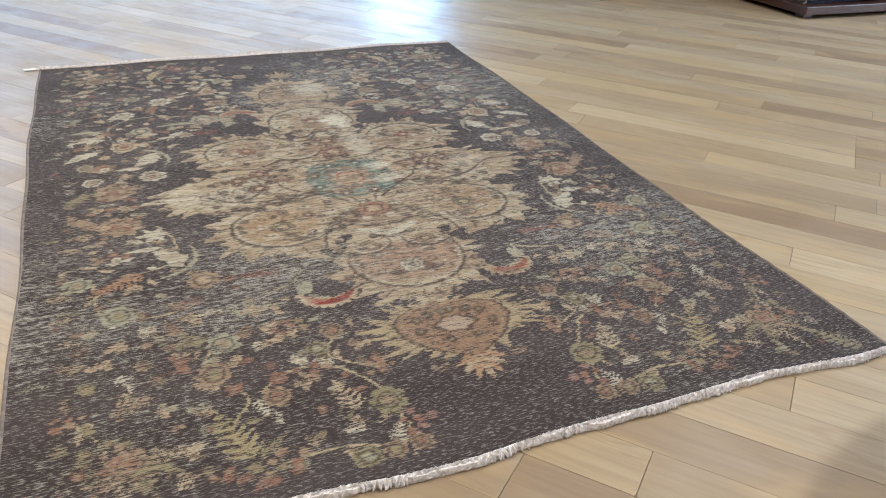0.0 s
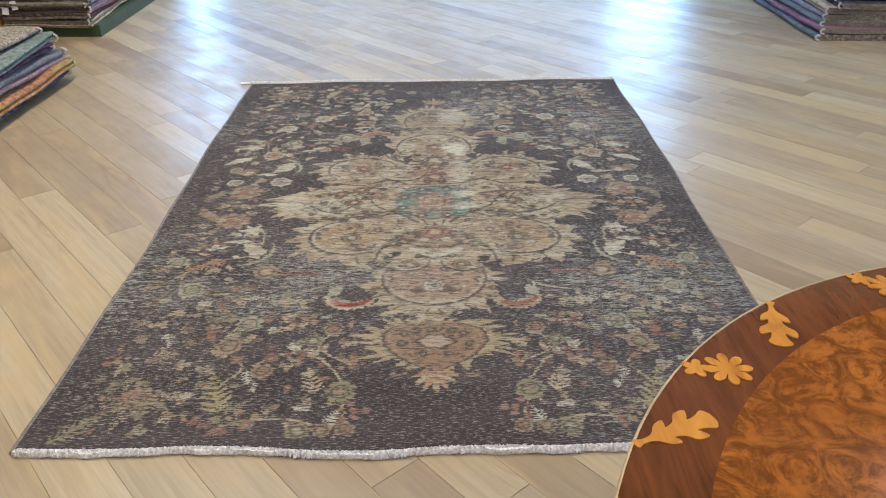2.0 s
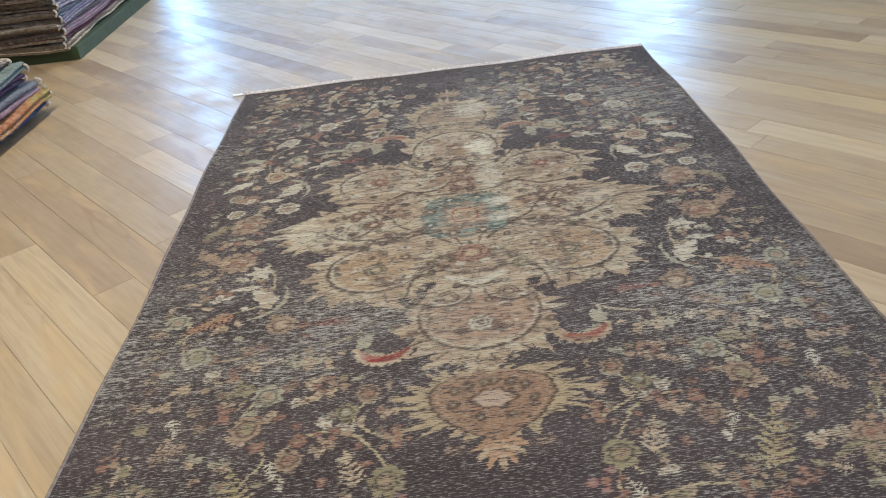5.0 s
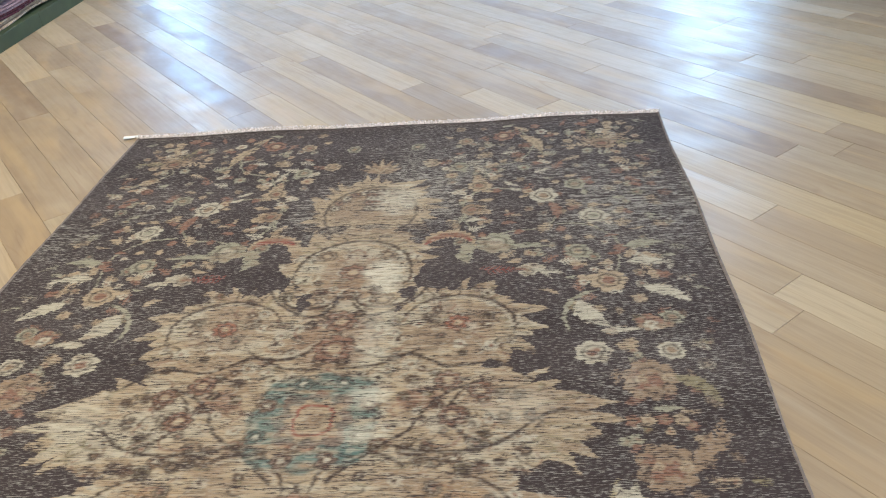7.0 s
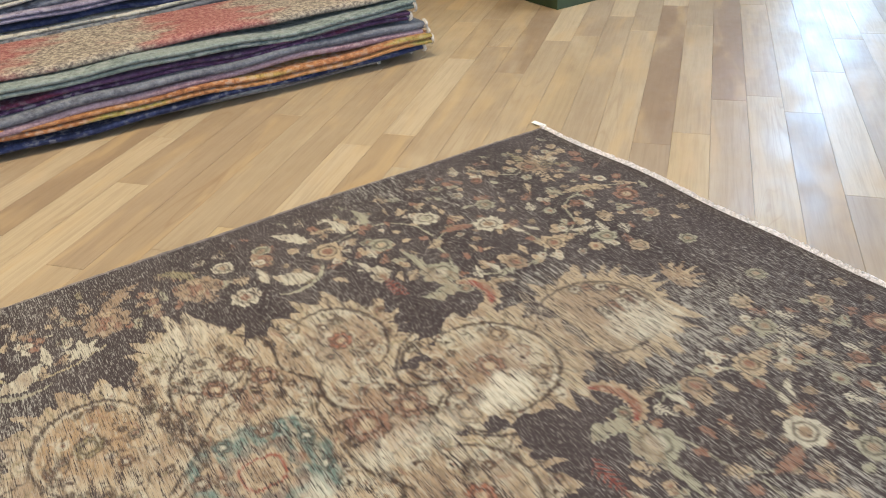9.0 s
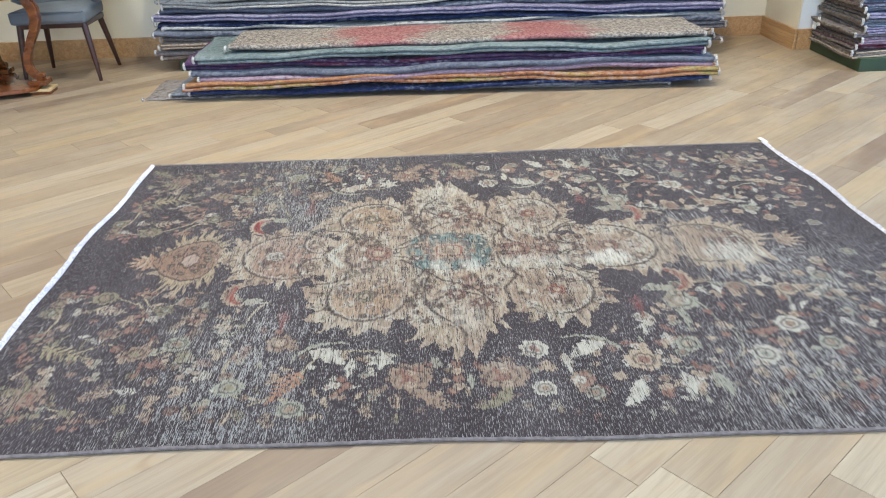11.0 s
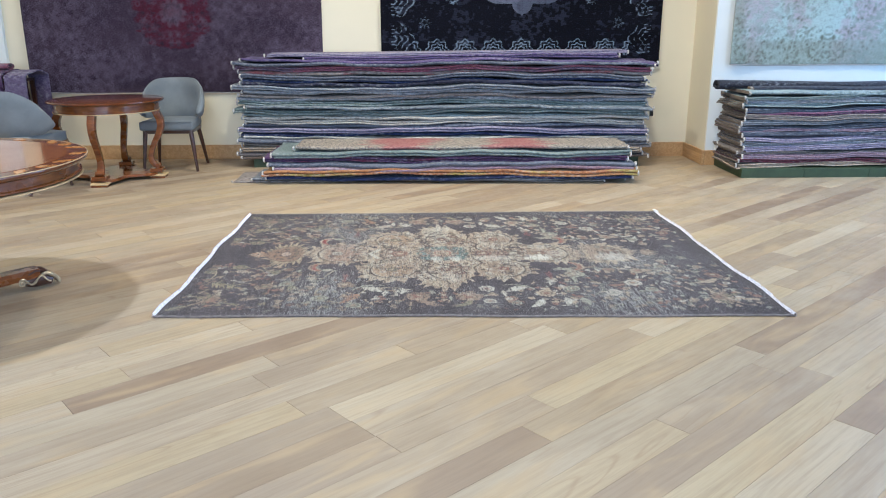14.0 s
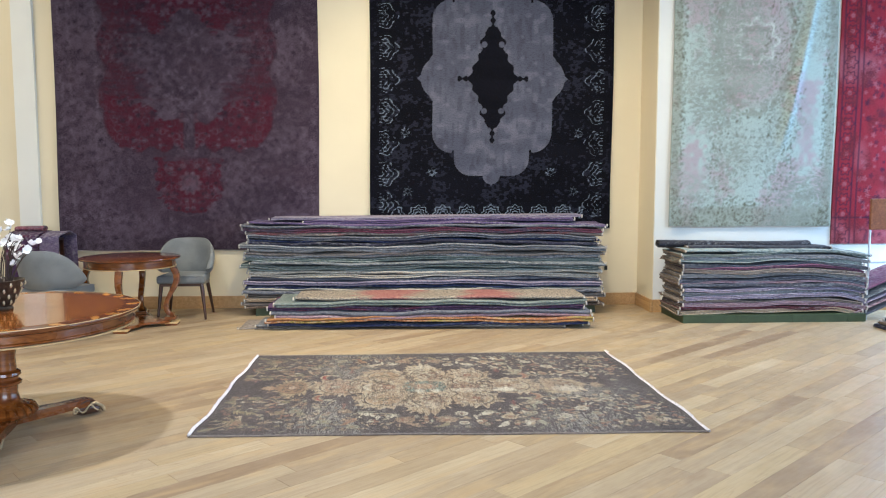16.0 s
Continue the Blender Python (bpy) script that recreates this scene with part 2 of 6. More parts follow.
M_PLANK = plank_material()
M_GAP = plain("floor_joint", lin(158, 130, 94), 0.8)
M_CREAM = plaster("cream_plaster", lin(226, 214, 184))
M_WHITE = plaster("white_plaster", lin(228, 228, 222))
M_CEIL = plaster("ceiling_plaster", lin(112, 106, 100))
M_OAK = wood("oak_trim", lin(168, 128, 78), lin(196, 158, 106), (1.5, 30, 30), 0.4, 0.1)
M_GREEN = plain("green_paint", lin(52, 66, 40), 0.55, 0, 0.2, 6)
M_MAHOG = wood("mahogany", lin(92, 46, 14), lin(138, 80, 30), (5, 5, 22), 0.25, 0.5)
M_MAHOG_TOP = wood("mahogany_top", lin(84, 46, 22), lin(112, 64, 30), (26, 3, 26), 0.14, 0.3)
M_BURL = wood("burl_veneer", lin(136, 76, 22), lin(164, 98, 32), (5, 9, 9), 0.14, 0.3, True)
M_INLAY = wood("satinwood_inlay", lin(178, 116, 36), lin(200, 138, 50), (30, 8, 8), 0.25, 0.5)
# pale tan that paints the highlight along the big table's rim
M_RIM_GLINT = plain("pale_rim_glint", lin(186, 160, 120), 0.3)
M_BRONZE = plain("dark_bronze", lin(74, 66, 58), 0.35, 0.6, 0.4, 40)
M_STRING = plain("ivory_stringing", lin(190, 160, 116), 0.35)
M_OAKDARK = wood("stained_oak", lin(112, 62, 28), lin(140, 84, 44), (3, 30, 30), 0.5, 0.0)
M_DARKWOOD = wood("dark_walnut", lin(52, 30, 22), lin(78, 46, 32), (3, 40, 40), 0.35, 0.3)
M_GOLD = plain("gilt_trim", lin(226, 196, 140), 0.4, 0.2)
uph = Nodes("grey_blue_upholstery")
uv1 = uph.noise(uph.coords((1, 1, 1)), 6, 4)
uv2 = uph.noise(uph.coords((380, 380, 380)), 1.0, 2)
uph.bump(uv2, 0.25, 0.002)
uph.bsdf.inputs["Sheen Weight"].default_value = 0.1
M_CHAIR = uph.done(uph.mix(uph.ramp(uv2, 0.35, 0.7, 0.0, 0.3), uph.mix(uph.ramp(uv1, 0.3, 0.7), lin(104, 107, 108), lin(118, 121, 121)), lin(150, 153, 153)), 0.8, 0.3)
M_FRINGE = plain("cotton_fringe", lin(222, 216, 217), 0.95, 0, 0.3, 140)
M_SELV = plain("wool_selvedge", lin(120, 110, 104), 0.95, 0, 0.25, 60)
# tan backing, darkened for the shade on pile ends turned from the window
M_BACK_SHADED = cloth("shaded_rug_backing", lin(96, 84, 72), lin(124, 110, 94))
M_TAG = plain("paper_tag", lin(235, 234, 228), 0.7, 0, 0.04)
M_BLACK = plain("black_plastic", lin(22, 22, 24), 0.4)
M_SILVER = plain("aged_silver", lin(168, 150, 118), 0.35, 0.2, 0.25, 30)
M_PETAL = plain("white_petal", lin(240, 238, 236), 0.6, 0, 0.05)
M_TWIG = plain("dark_twig", lin(58, 44, 36), 0.8)
M_METAL = plain("brushed_metal", lin(190, 192, 196), 0.3, 0.9)
M_FRAME = plain("window_frame_paint", lin(70, 72, 74), 0.4)
M_PAVE = plain("pavement_concrete", lin(150, 148, 142), 0.85, 0, 0.2, 3)
glass = Nodes("window_glass")
glass.bsdf.inputs["Transmission Weight"].default_value = 1.0
glass.bsdf.inputs["IOR"].default_value = 1.45
M_GLASS = glass.done((0.95, 0.97, 0.97), 0.02)


# ---- mesh helpers ----
def mesh(name, verts, faces, mats, smooth=True, index=None):
    me = bpy.data.meshes.new(name)
    me.from_pydata([tuple(map(float, p)) for p in verts], [], [tuple(map(int, f)) for f in faces])
    for m in mats if isinstance(mats, (list, tuple)) else [mats]:
        me.materials.append(m)
    if index is not None:
        me.polygons.foreach_set("material_index", np.array(index, dtype=np.int32))
    me.polygons.foreach_set("use_smooth", np.full(len(me.polygons), smooth))
    me.update()
    if smooth:
        me.set_sharp_from_angle(angle=radians(40))
    return me


def thing(name, data, label, category, group="", kind="", m=None):
    ob = tagged(new(name, data), label, category, group, kind)
    if m is not None:
        ob.matrix_world = m
    return ob


def part(name, data, parent, label="", m=None):
    ob = new(name, data)
    ob.parent = parent
    if m is not None:
        ob.matrix_basis = m
    if label:
        tagged(ob, label)
    return ob


def from_bm(name, bm, mat, smooth=True):
    me = bpy.data.meshes.new(name)
    bm.to_mesh(me)
    bm.free()
    me.materials.append(mat)
    me.polygons.foreach_set("use_smooth", np.full(len(me.polygons), smooth))
    return me


def box(name, lo, hi, mat, bevel=0.004, segs=2):
    bm = bmesh.new()
    bmesh.ops.create_cube(bm, size=1)
    for v in bm.verts:
        v.co = [lo[i] + (v.co[i] + 0.5) * (hi[i] - lo[i]) for i in range(3)]
    if bevel:
        bmesh.ops.bevel(bm, geom=bm.edges[:], offset=bevel, segments=segs, affect="EDGES", profile=0.6)
    return from_bm(name, bm, mat, False)


def lathe(name, profile, mat, n=48, ring=False):
    """A turned form from (radius, height) pairs."""
    verts, faces = [], []
    for r, z in profile:
        for i in range(n):
            a = 2 * math.pi * i / n
            verts.append((r * math.cos(a), r * math.sin(a), z))
    for j in range(len(profile) - 1):
        for i in range(n):
            k = (i + 1) % n
            faces.append((j * n + i, j * n + k, (j + 1) * n + k, (j + 1) * n + i))
    if ring:
        e = (len(profile) - 1) * n
        faces += [(e + i, e + (i + 1) % n, (i + 1) % n, i) for i in range(n)]
    else:
        faces.append(tuple(range(n - 1, -1, -1)))
        faces.append(tuple((len(profile) - 1) * n + i for i in range(n)))
    return mesh(name, verts, faces, mat)


def sweep(name, pts, sizes, mat, n=8, side=(0, 1, 0), square=0.0):
    """A tapered bar along pts; sizes are (half width, half depth) at each point."""
    verts, faces = [], []
    pts = [Vector(p) for p in pts]
    for i, p in enumerate(pts):
        d = (pts[min(i + 1, len(pts) - 1)] - pts[max(i - 1, 0)]).normalized()
        s = Vector(side)
        s = (s - d * s.dot(d)).normalized()
        u = d.cross(s)
        w, h = sizes[i] if isinstance(sizes, list) else sizes
        for k in range(n):
            a = 2 * math.pi * (k + 0.5) / n
            c, q = math.cos(a), math.sin(a)
            if square:
                f = max(abs(c), abs(q)) ** -square
                c, q = c * f, q * f
            verts.append(p + s * (w * c) + u * (h * q))
    for i in range(len(pts) - 1):
        for k in range(n):
            j = (k + 1) % n
            faces.append((i * n + k, i * n + j, (i + 1) * n + j, (i + 1) * n + k))
    faces.append(tuple(range(n - 1, -1, -1)))
    faces.append(tuple((len(pts) - 1) * n + k for k in range(n)))
    return mesh(name, verts, faces, mat)


# ---- the room ----
X0, X1, Y0, Y1, H = -2.85, 8.6, -4.2, 8.6, 4.75
XN, YN = -2.29, 5.08          # the wall steps forward here


def wall(name, lo, hi, mat, label):
    return thing(name, box(name, lo, hi, mat, 0), label, "wall", kind="structure")


wall("wall_west", (X0 - 0.2, Y0 - 0.2, 0), (X0, YN, H), M_CREAM, "cream plastered showroom wall with hanging rugs")
wall("wall_step", (X0 - 0.2, YN, 0), (XN, Y1 + 0.2, H), M_WHITE, "white plastered wall that steps forward into room")
wall("wall_return", (X0, YN - 0.012, 0), (XN + 0.0, YN - 0.002, H), M_CREAM, "narrow cream plastered return of the wall")
wall("wall_south", (X0, Y0 - 0.2, 0), (X1 + 0.2, Y0, H), M_CREAM, "plain cream plastered wall closing the showroom")
# unseen east wall with a wide opening added for the fill lamp
wall("wall_east_low", (X1, Y0, 0), (X1 + 0.2, Y1 + 0.2, 0.35), M_CREAM, "cream plastered wall under the added side window")
wall("wall_east_top", (X1, Y0, 3.65), (X1 + 0.2, Y1 + 0.2, H), M_CREAM, "cream plastered wall above the added side window")
wall("wall_east_a", (X1, Y0, 0.35), (X1 + 0.2, -1.1, 3.65), M_CREAM, "cream plastered wall beside the added side window")
wall("wall_east_b", (X1, 4.1, 0.35), (X1 + 0.2, Y1 + 0.2, 3.65), M_CREAM, "cream plastered wall beside the added side window")
# north wall with the shop windows
wall("wall_north_a", (XN, Y1, 0), (-2.25, Y1 + 0.2, H), M_WHITE, "white plastered wall beside the shop window")
wall("wall_north_b", (3.85, Y1, 0), (X1, Y1 + 0.2, H), M_CREAM, "cream plastered wall beside the shop window")
wall("wall_north_top", (-2.25, Y1, 3.6), (3.85, Y1 + 0.2, H), M_WHITE, "white plastered wall above the shop window")
wall("wall_north_low", (-2.25, Y1, 0), (3.85, Y1 + 0.2, 0.12), M_WHITE, "low white sill wall under the shop window")
thing("ceiling", box("ceiling", (X0 - 0.2, Y0 - 0.2, H), (X1 + 0.2, Y1 + 0.2, H + 0.2), M_CEIL, 0), "plain grey plastered showroom ceiling", "ceiling", kind="structure")
thing("pilaster", box("pilaster", (X0, -2.10, 0), (X0 + 0.05, -1.87, H), M_WHITE, 0.004), "white painted pilaster strip on the cream wall", "pilaster", kind="structure")


def window(name, m, wide, low, high):
    w = tagged(new(name), "dark framed window, for shop front and added fill", "window", kind="structure")
    w.matrix_world = m
    t = 0.06
    part("window_frame", box("jamb", (-wide / 2, -0.05, low), (-wide / 2 + t, 0.05, high), M_FRAME), w)
    part("window_frame", box("jamb", (wide / 2 - t, -0.05, low), (wide / 2, 0.05, high), M_FRAME), w)
    part("window_frame", box("head", (-wide / 2 + t, -0.05, high - t), (wide / 2 - t, 0.05, high), M_FRAME), w)
    part("window_sill", box("sill", (-wide / 2 + t, -0.05, low), (wide / 2 - t, 0.05, low + t), M_FRAME), w)
    pane = part("pane", box("pane", (-wide / 2 + t, -0.008, low + t), (wide / 2 - t, 0.008, high - t), M_GLASS, 0), w)
    pane.visible_shadow = False
    return w


for i, (wx, wide) in enumerate(((-1.9, 0.7), (-0.4, 2.3), (1.8, 2.1), (3.3, 0.9))):
    window("window_%d" % (i + 1), pose(wx, Y1 + 0.12, 0), wide, 0.12, 3.6)
# unseen side pair, added to go with the east fill lamp
for i in range(2):
    window("window_%d" % (i + 5), pose(X1 + 0.12, 0.2 + 2.6 * i, 0, 0, 0, 90), 2.6, 0.35, 3.65)
thing("ground", box("ground", (-300, -300, -0.6), (300, 300, -0.28), M_PAVE, 0), "plain grey concrete pavement outside the shop", "ground", kind="structure")
thing("floor", box("floor", (X0 - 0.2, Y0 - 0.2, -0.28), (X1 + 0.2, Y1 + 0.2, -0.006), M_GAP, 0), "oak plank floor laid diagonally across the showroom", "floor", kind="structure")


def baseboard(lo, hi):
    thing("baseboard", box("baseboard", lo, hi, M_OAK, 0.004), "light oak skirting board along the wall", "baseboard", kind="structure")


BH, BT = 0.145, 0.022
baseboard((X0, -1.86, 0), (X0 + BT, YN - 0.036, BH))
baseboard((X0, Y0, 0), (X0 + BT, -2.11, BH))
baseboard((X0, YN - 0.035, 0), (XN + BT, YN - 0.013, BH))
baseboard((XN, YN - 0.010, 0), (XN + BT, Y1, BH))
baseboard((X0 + BT, Y0, 0), (X1, Y0 + BT, BH))
thing("wall_socket", box("wall_socket", (X0, 4.665, 0.42), (X0 + 0.018, 4.70, 0.475), M_BLACK, 0.004), "small black socket on the cream wall", "socket")


# ---- rug patterns: motifs laid on a fine grid of knots ----
class Pattern:
    def __init__(self, wide, long, knot, seed=1):
        self.nu, self.nv = int(wide / knot) + 1, int(long / knot) + 1
        self.wide, self.long = wide, long
        self.u, self.v = np.meshgrid(np.linspace(-wide / 2, wide / 2, self.nu), np.linspace(-long / 2, long / 2, self.nv))
        self.u0, self.v0 = self.u, self.v
        self.rng = np.random.RandomState(seed)
        self.col = np.zeros((self.nv, self.nu, 3)) + 0.2
        self.cov = np.zeros((self.nv, self.nu))

    def field(self, cu, cv):
        """Smooth random field 0..1 with cells of that size."""
        a, b = int(self.long / cv) + 3, int(self.wide / cu) + 3
        g = self.rng.rand(a, b)
        y, x = (self.v0 + self.long / 2) / cv, (self.u0 + self.wide / 2) / cu
        i, j = y.astype(int), x.astype(int)
        fy, fx = y - i, x - j
        fy, fx = fy * fy * (3 - 2 * fy), fx * fx * (3 - 2 * fx)
        return (g[i, j] * (1 - fx) + g[i, j + 1] * fx) * (1 - fy) + (g[i + 1, j] * (1 - fx) + g[i + 1, j + 1] * fx) * fy

    def put(self, c, colour, strength=1.0):
        k = np.clip(c, 0, 1)[..., None]
        fresh = np.clip(c / (self.cov + 1e-3), 0, 1)[..., None]
        self.col = self.col * (1 - np.maximum(k, fresh * (c > 0.02)[..., None])) + np.array(colour) * np.maximum(k, fresh * (c > 0.02)[..., None])
        self.cov = np.maximum(self.cov, np.clip(c, 0, 1) * strength)

    def shade(self, c, colour):
        """Recolour what is covered."""
        k = np.clip(c, 0, 1)[..., None]
        self.col = self.col * (1 - k) + np.array(colour) * k

    def local(self, u, v, turn=0.0, mirror=True):
        uu = np.abs(self.u) if mirror else self.u
        du, dv = uu - u, self.v - v
        c, s = math.cos(turn), math.sin(turn)
        return du * c + dv * s, dv * c - du * s

    def rosette(self, u, v, r, colour, heart, n=8, strength=0.85, ring=None):
        x, y = self.local(u, v)
        d, th = np.hypot(x, y), np.arctan2(y, x)
        near = d < r * 1.5
        edge = r * (0.8 + 0.2 * np.cos(n * th))
        self.put(np.where(near, 0.5 + (edge - d) / 0.014, 0), colour, strength)
        if ring:
            self.shade(np.where(near, 1 - np.abs(d - r * 0.62) / 0.007, 0) * 0.8, ring)
        self.shade(np.where(near, 0.5 + (r * 0.36 - d) / 0.01, 0), heart)

    def mesh(self, name, place, thick, mats):
        """place(u01, v01, u, v) gives x, y, z arrays; a skirt closes the edge down by thick."""
        nu, nv = self.nu, self.nv
        a, b = np.meshgrid(np.linspace(0, 1, nu), np.linspace(0, 1, nv))
        x, y, z = place(a, b, self.u0, self.v0)
        top = np.stack([x, y, z], -1).reshape(-1, 3)
        idx = np.arange(nu * nv).reshape(nv, nu)
        quads = np.stack([idx[:-1, :-1], idx[:-1, 1:], idx[1:, 1:], idx[1:, :-1]], -1).reshape(-1, 4)
        loop = np.concatenate([idx[0, :-1], idx[:-1, -1], idx[-1, :0:-1], idx[:0:-1, 0]])
        low = top[loop].copy()
        low[:, 2] -= thick
        k = np.arange(len(loop))
        k2 = (k + 1) % len(loop)
        base = nu * nv
        skirt = np.stack([loop[k], base + k, base + k2, loop[k2]], -1)
        verts = np.concatenate([top, low])
        quads = np.concatenate([quads, skirt])
        me = bpy.data.meshes.new(name)
        me.vertices.add(len(verts))
        me.vertices.foreach_set("co", verts.astype(np.float32).ravel())
        me.loops.add(quads.size)
        me.loops.foreach_set("vertex_index", quads.astype(np.int32).ravel())
        me.polygons.add(len(quads))
        me.polygons.foreach_set("loop_start", np.arange(0, quads.size, 4, dtype=np.int32))
        me.update(calc_edges=True)
        me.polygons.foreach_set("use_smooth", np.ones(len(quads), dtype=bool))
        col = np.concatenate([self.col.reshape(-1, 3), self.col.reshape(-1, 3)[loop]])
        cov = np.concatenate([self.cov.ravel(), self.cov.ravel()[loop]])
        at = me.attributes.new("motif", "FLOAT_COLOR", "POINT")
        at.data.foreach_set("color", np.concatenate([col, np.ones((len(col), 1))], 1).astype(np.float32).ravel())
        at = me.attributes.new("cover", "FLOAT", "POINT")
        at.data.foreach_set("value", cov.astype(np.float32))
        for m in mats:
            me.materials.append(m)
        return me


BEIGE, TAN, RUST = lin(164, 147, 122), lin(141, 121, 100), lin(128, 96, 80)
CREAM, SAGE, OLIVE = lin(178, 171, 153), lin(148, 145, 126), lin(130, 121, 94)
RED, TEAL, INK = lin(128, 52, 46), lin(92, 116, 112), lin(60, 48, 42)


class Knotted(Pattern):
    """Motifs painted in small windows of the grid, the same on both sides of the middle line."""

    def spots(self, u, v, reach):
        reach += 0.035
        for s in (1, -1) if abs(u) > 1e-6 else (1,):
            i0, i1 = (int(((q + self.wide / 2) / self.wide) * (self.nu - 1)) for q in (s * u - reach, s * u + reach))
            j0, j1 = (int(((q + self.long / 2) / self.long) * (self.nv - 1)) for q in (v - reach, v + reach))
            sl = (slice(max(0, j0), max(1, j1 + 2)), slice(max(0, i0), max(1, i1 + 2)))
            yield sl, s * self.u[sl] - u, self.v[sl] - v

    def paint(self, sl, c, colour, strength=1.0):
        c = np.clip(c, 0, 1)
        k = np.maximum(c, np.clip(c / (self.cov[sl] + 1e-3), 0, 1) * (c > 0.02))[..., None]
        self.col[sl] = self.col[sl] * (1 - k) + np.array(colour) * k
        self.cov[sl] = np.maximum(self.cov[sl], c * strength)

    def tint(self, sl, c, colour):
        k = np.clip(c, 0, 1)[..., None]
        self.col[sl] = self.col[sl] * (1 - k) + np.array(colour) * k

    def blossom(self, u, v, r, colour, heart, n=7, strength=0.9, ring=INK, inside=False, turn=0.0):
        for sl, x, y in self.spots(u, v, r * 1.3):
            d, th = np.hypot(x, y), np.arctan2(y, x) + turn
            edge = r * (0.78 + 0.24 * np.abs(np.cos(n * th / 2)) ** 0.7)
            c = 0.5 + (edge - d) / 0.008
            if inside:
                self.tint(sl, np.clip(c, 0, 1) * strength, colour)
                self.tint(sl, (1 - np.abs(d - edge) / 0.006) * 0.75, ring or INK)
            else:
                self.paint(sl, c, colour, strength)
            if ring:
                self.tint(sl, (1 - np.abs(d - r * 0.55) / 0.006) * 0.85, ring)
            self.tint(sl, 0.5 + (r * 0.34 - d) / 0.007, heart)

    def blade(self, u, v, long, wide, turn, colour, strength=0.9, teeth=4, rib=None, bend=0.0):
        """A leaf from its foot, with saw-toothed edges."""
        c, s = math.cos(turn), math.sin(turn)
        mu, mv = u + c * long / 2, v + s * long / 2
        for sl, x, y in self.spots(mu, mv, long * 0.62 + wide):
            x, y = x + c * long / 2, y + s * long / 2
            a, b = x * c + y * s, y * c - x * s
            t = np.clip(a / long, 0, 1)
            b = b - bend * long * np.sin(math.pi * t)
            w = wide * np.sin(math.pi * t ** 0.75) * (0.62 + 0.38 * ((teeth * t) % 1.0))
            self.paint(sl, np.where((a > 0) & (a < long), 0.5 + (w - np.abs(b)) / 0.008, 0), colour, strength)
            if rib:
                self.tint(sl, np.where((a > 0) & (a < long), 1 - np.abs(b) / 0.005, 0) * 0.85, rib)

    def fern(self, u, v, long, wide, turn, colour, strength=0.85, n=8):
        """A rib with slanting barbs."""
        c, s = math.cos(turn), math.sin(turn)
        mu, mv = u + c * long / 2, v + s * long / 2
        for sl, x, y in self.spots(mu, mv, long * 0.6 + wide):
            x, y = x + c * long / 2, y + s * long / 2
            a, b = x * c + y * s, y * c - x * s
            t = np.clip(a / long, 0, 1)
            w = wide * np.sin(math.pi * np.clip(t, 0, 1) ** 0.6)
            barb = np.abs(((t * n - np.abs(b) / wide * 1.1) % 1.0) - 0.5) < 0.29
            c0 = np.where((a > 0) & (a < long), np.clip(0.5 + (w - np.abs(b)) / 0.008, 0, 1) * barb, 0)
            self.paint(sl, np.maximum(c0, np.where((a > 0) & (a < long), 1.2 - np.abs(b) / 0.005, 0)), colour, strength)

    def bow(self, u, v, r, a0, a1, w, colour, strength=0.85, inside=False, teeth=0, squash=1.0):
        for sl, x, y in self.spots(u, v, r + w):
            y = y / squash
            th = np.degrees(np.arctan2(y, x)) % 360
            t = ((th - a0) % 360) / ((a1 - a0) % 360)
            k = np.sin(math.pi * np.clip(t, 0, 1)) ** 0.45
            if teeth:
                k = k * (0.6 + 0.4 * np.abs(np.sin(teeth * math.pi * t)))
            c = np.where(t <= 1, 0.5 + (w * k - np.abs(np.hypot(x, y) - r)) / 0.006, 0)
            if inside:
                self.tint(sl, np.clip(c, 0, 1) * strength, colour)
            else:
                self.paint(sl, c, colour, strength)

    def stem(self, pts, colour, w=0.0045, strength=0.8, inside=False):
        """A thin winding line through points."""
        fine = []
        for i in range(len(pts) - 1):
            p0, p1, p2, p3 = (np.array(pts[min(max(i + k, 0), len(pts) - 1)]) for k in (-1, 0, 1, 2))
            for t in np.arange(0, 1, 0.25):
                fine.append(0.5 * (2 * p1 + (p2 - p0) * t + (2 * p0 - 5 * p1 + 4 * p2 - p3) * t * t + (3 * p1 - p0 - 3 * p2 + p3) * t ** 3))
        fine.append(np.array(pts[-1]))
        for p, q in zip(fine[:-1], fine[1:]):
            m, dq = (p + q) / 2, q - p
            ln = float(np.hypot(*dq)) + 1e-6
            for sl, x, y in self.spots(max(m[0], 1e-3), m[1], ln / 2 + 0.01):
                x, y = x + m[0] - p[0], y + m[1] - p[1]
                t = np.clip((x * dq[0] + y * dq[1]) / ln ** 2, 0, 1)
                c = 0.5 + (w - np.hypot(x - t * dq[0], y - t * dq[1])) / 0.005
                if inside:
                    self.tint(sl, np.clip(c, 0, 1) * strength, colour)
                else:
                    self.paint(sl, c, colour, strength)

    def cluster(self, u, v, size, colours, n=6, strength=0.85):
        for k in range(n):
            a, r = 2.4 * k + u * 9, size * math.sqrt((k + 0.3) / n)
            self.blossom(max(0.012, u + r * math.cos(a)), v + 0.75 * r * math.sin(a), self.rng.uniform(0.010, 0.017), colours[k % len(colours)], TAN if k % 2 else RUST, 5, strength, None)

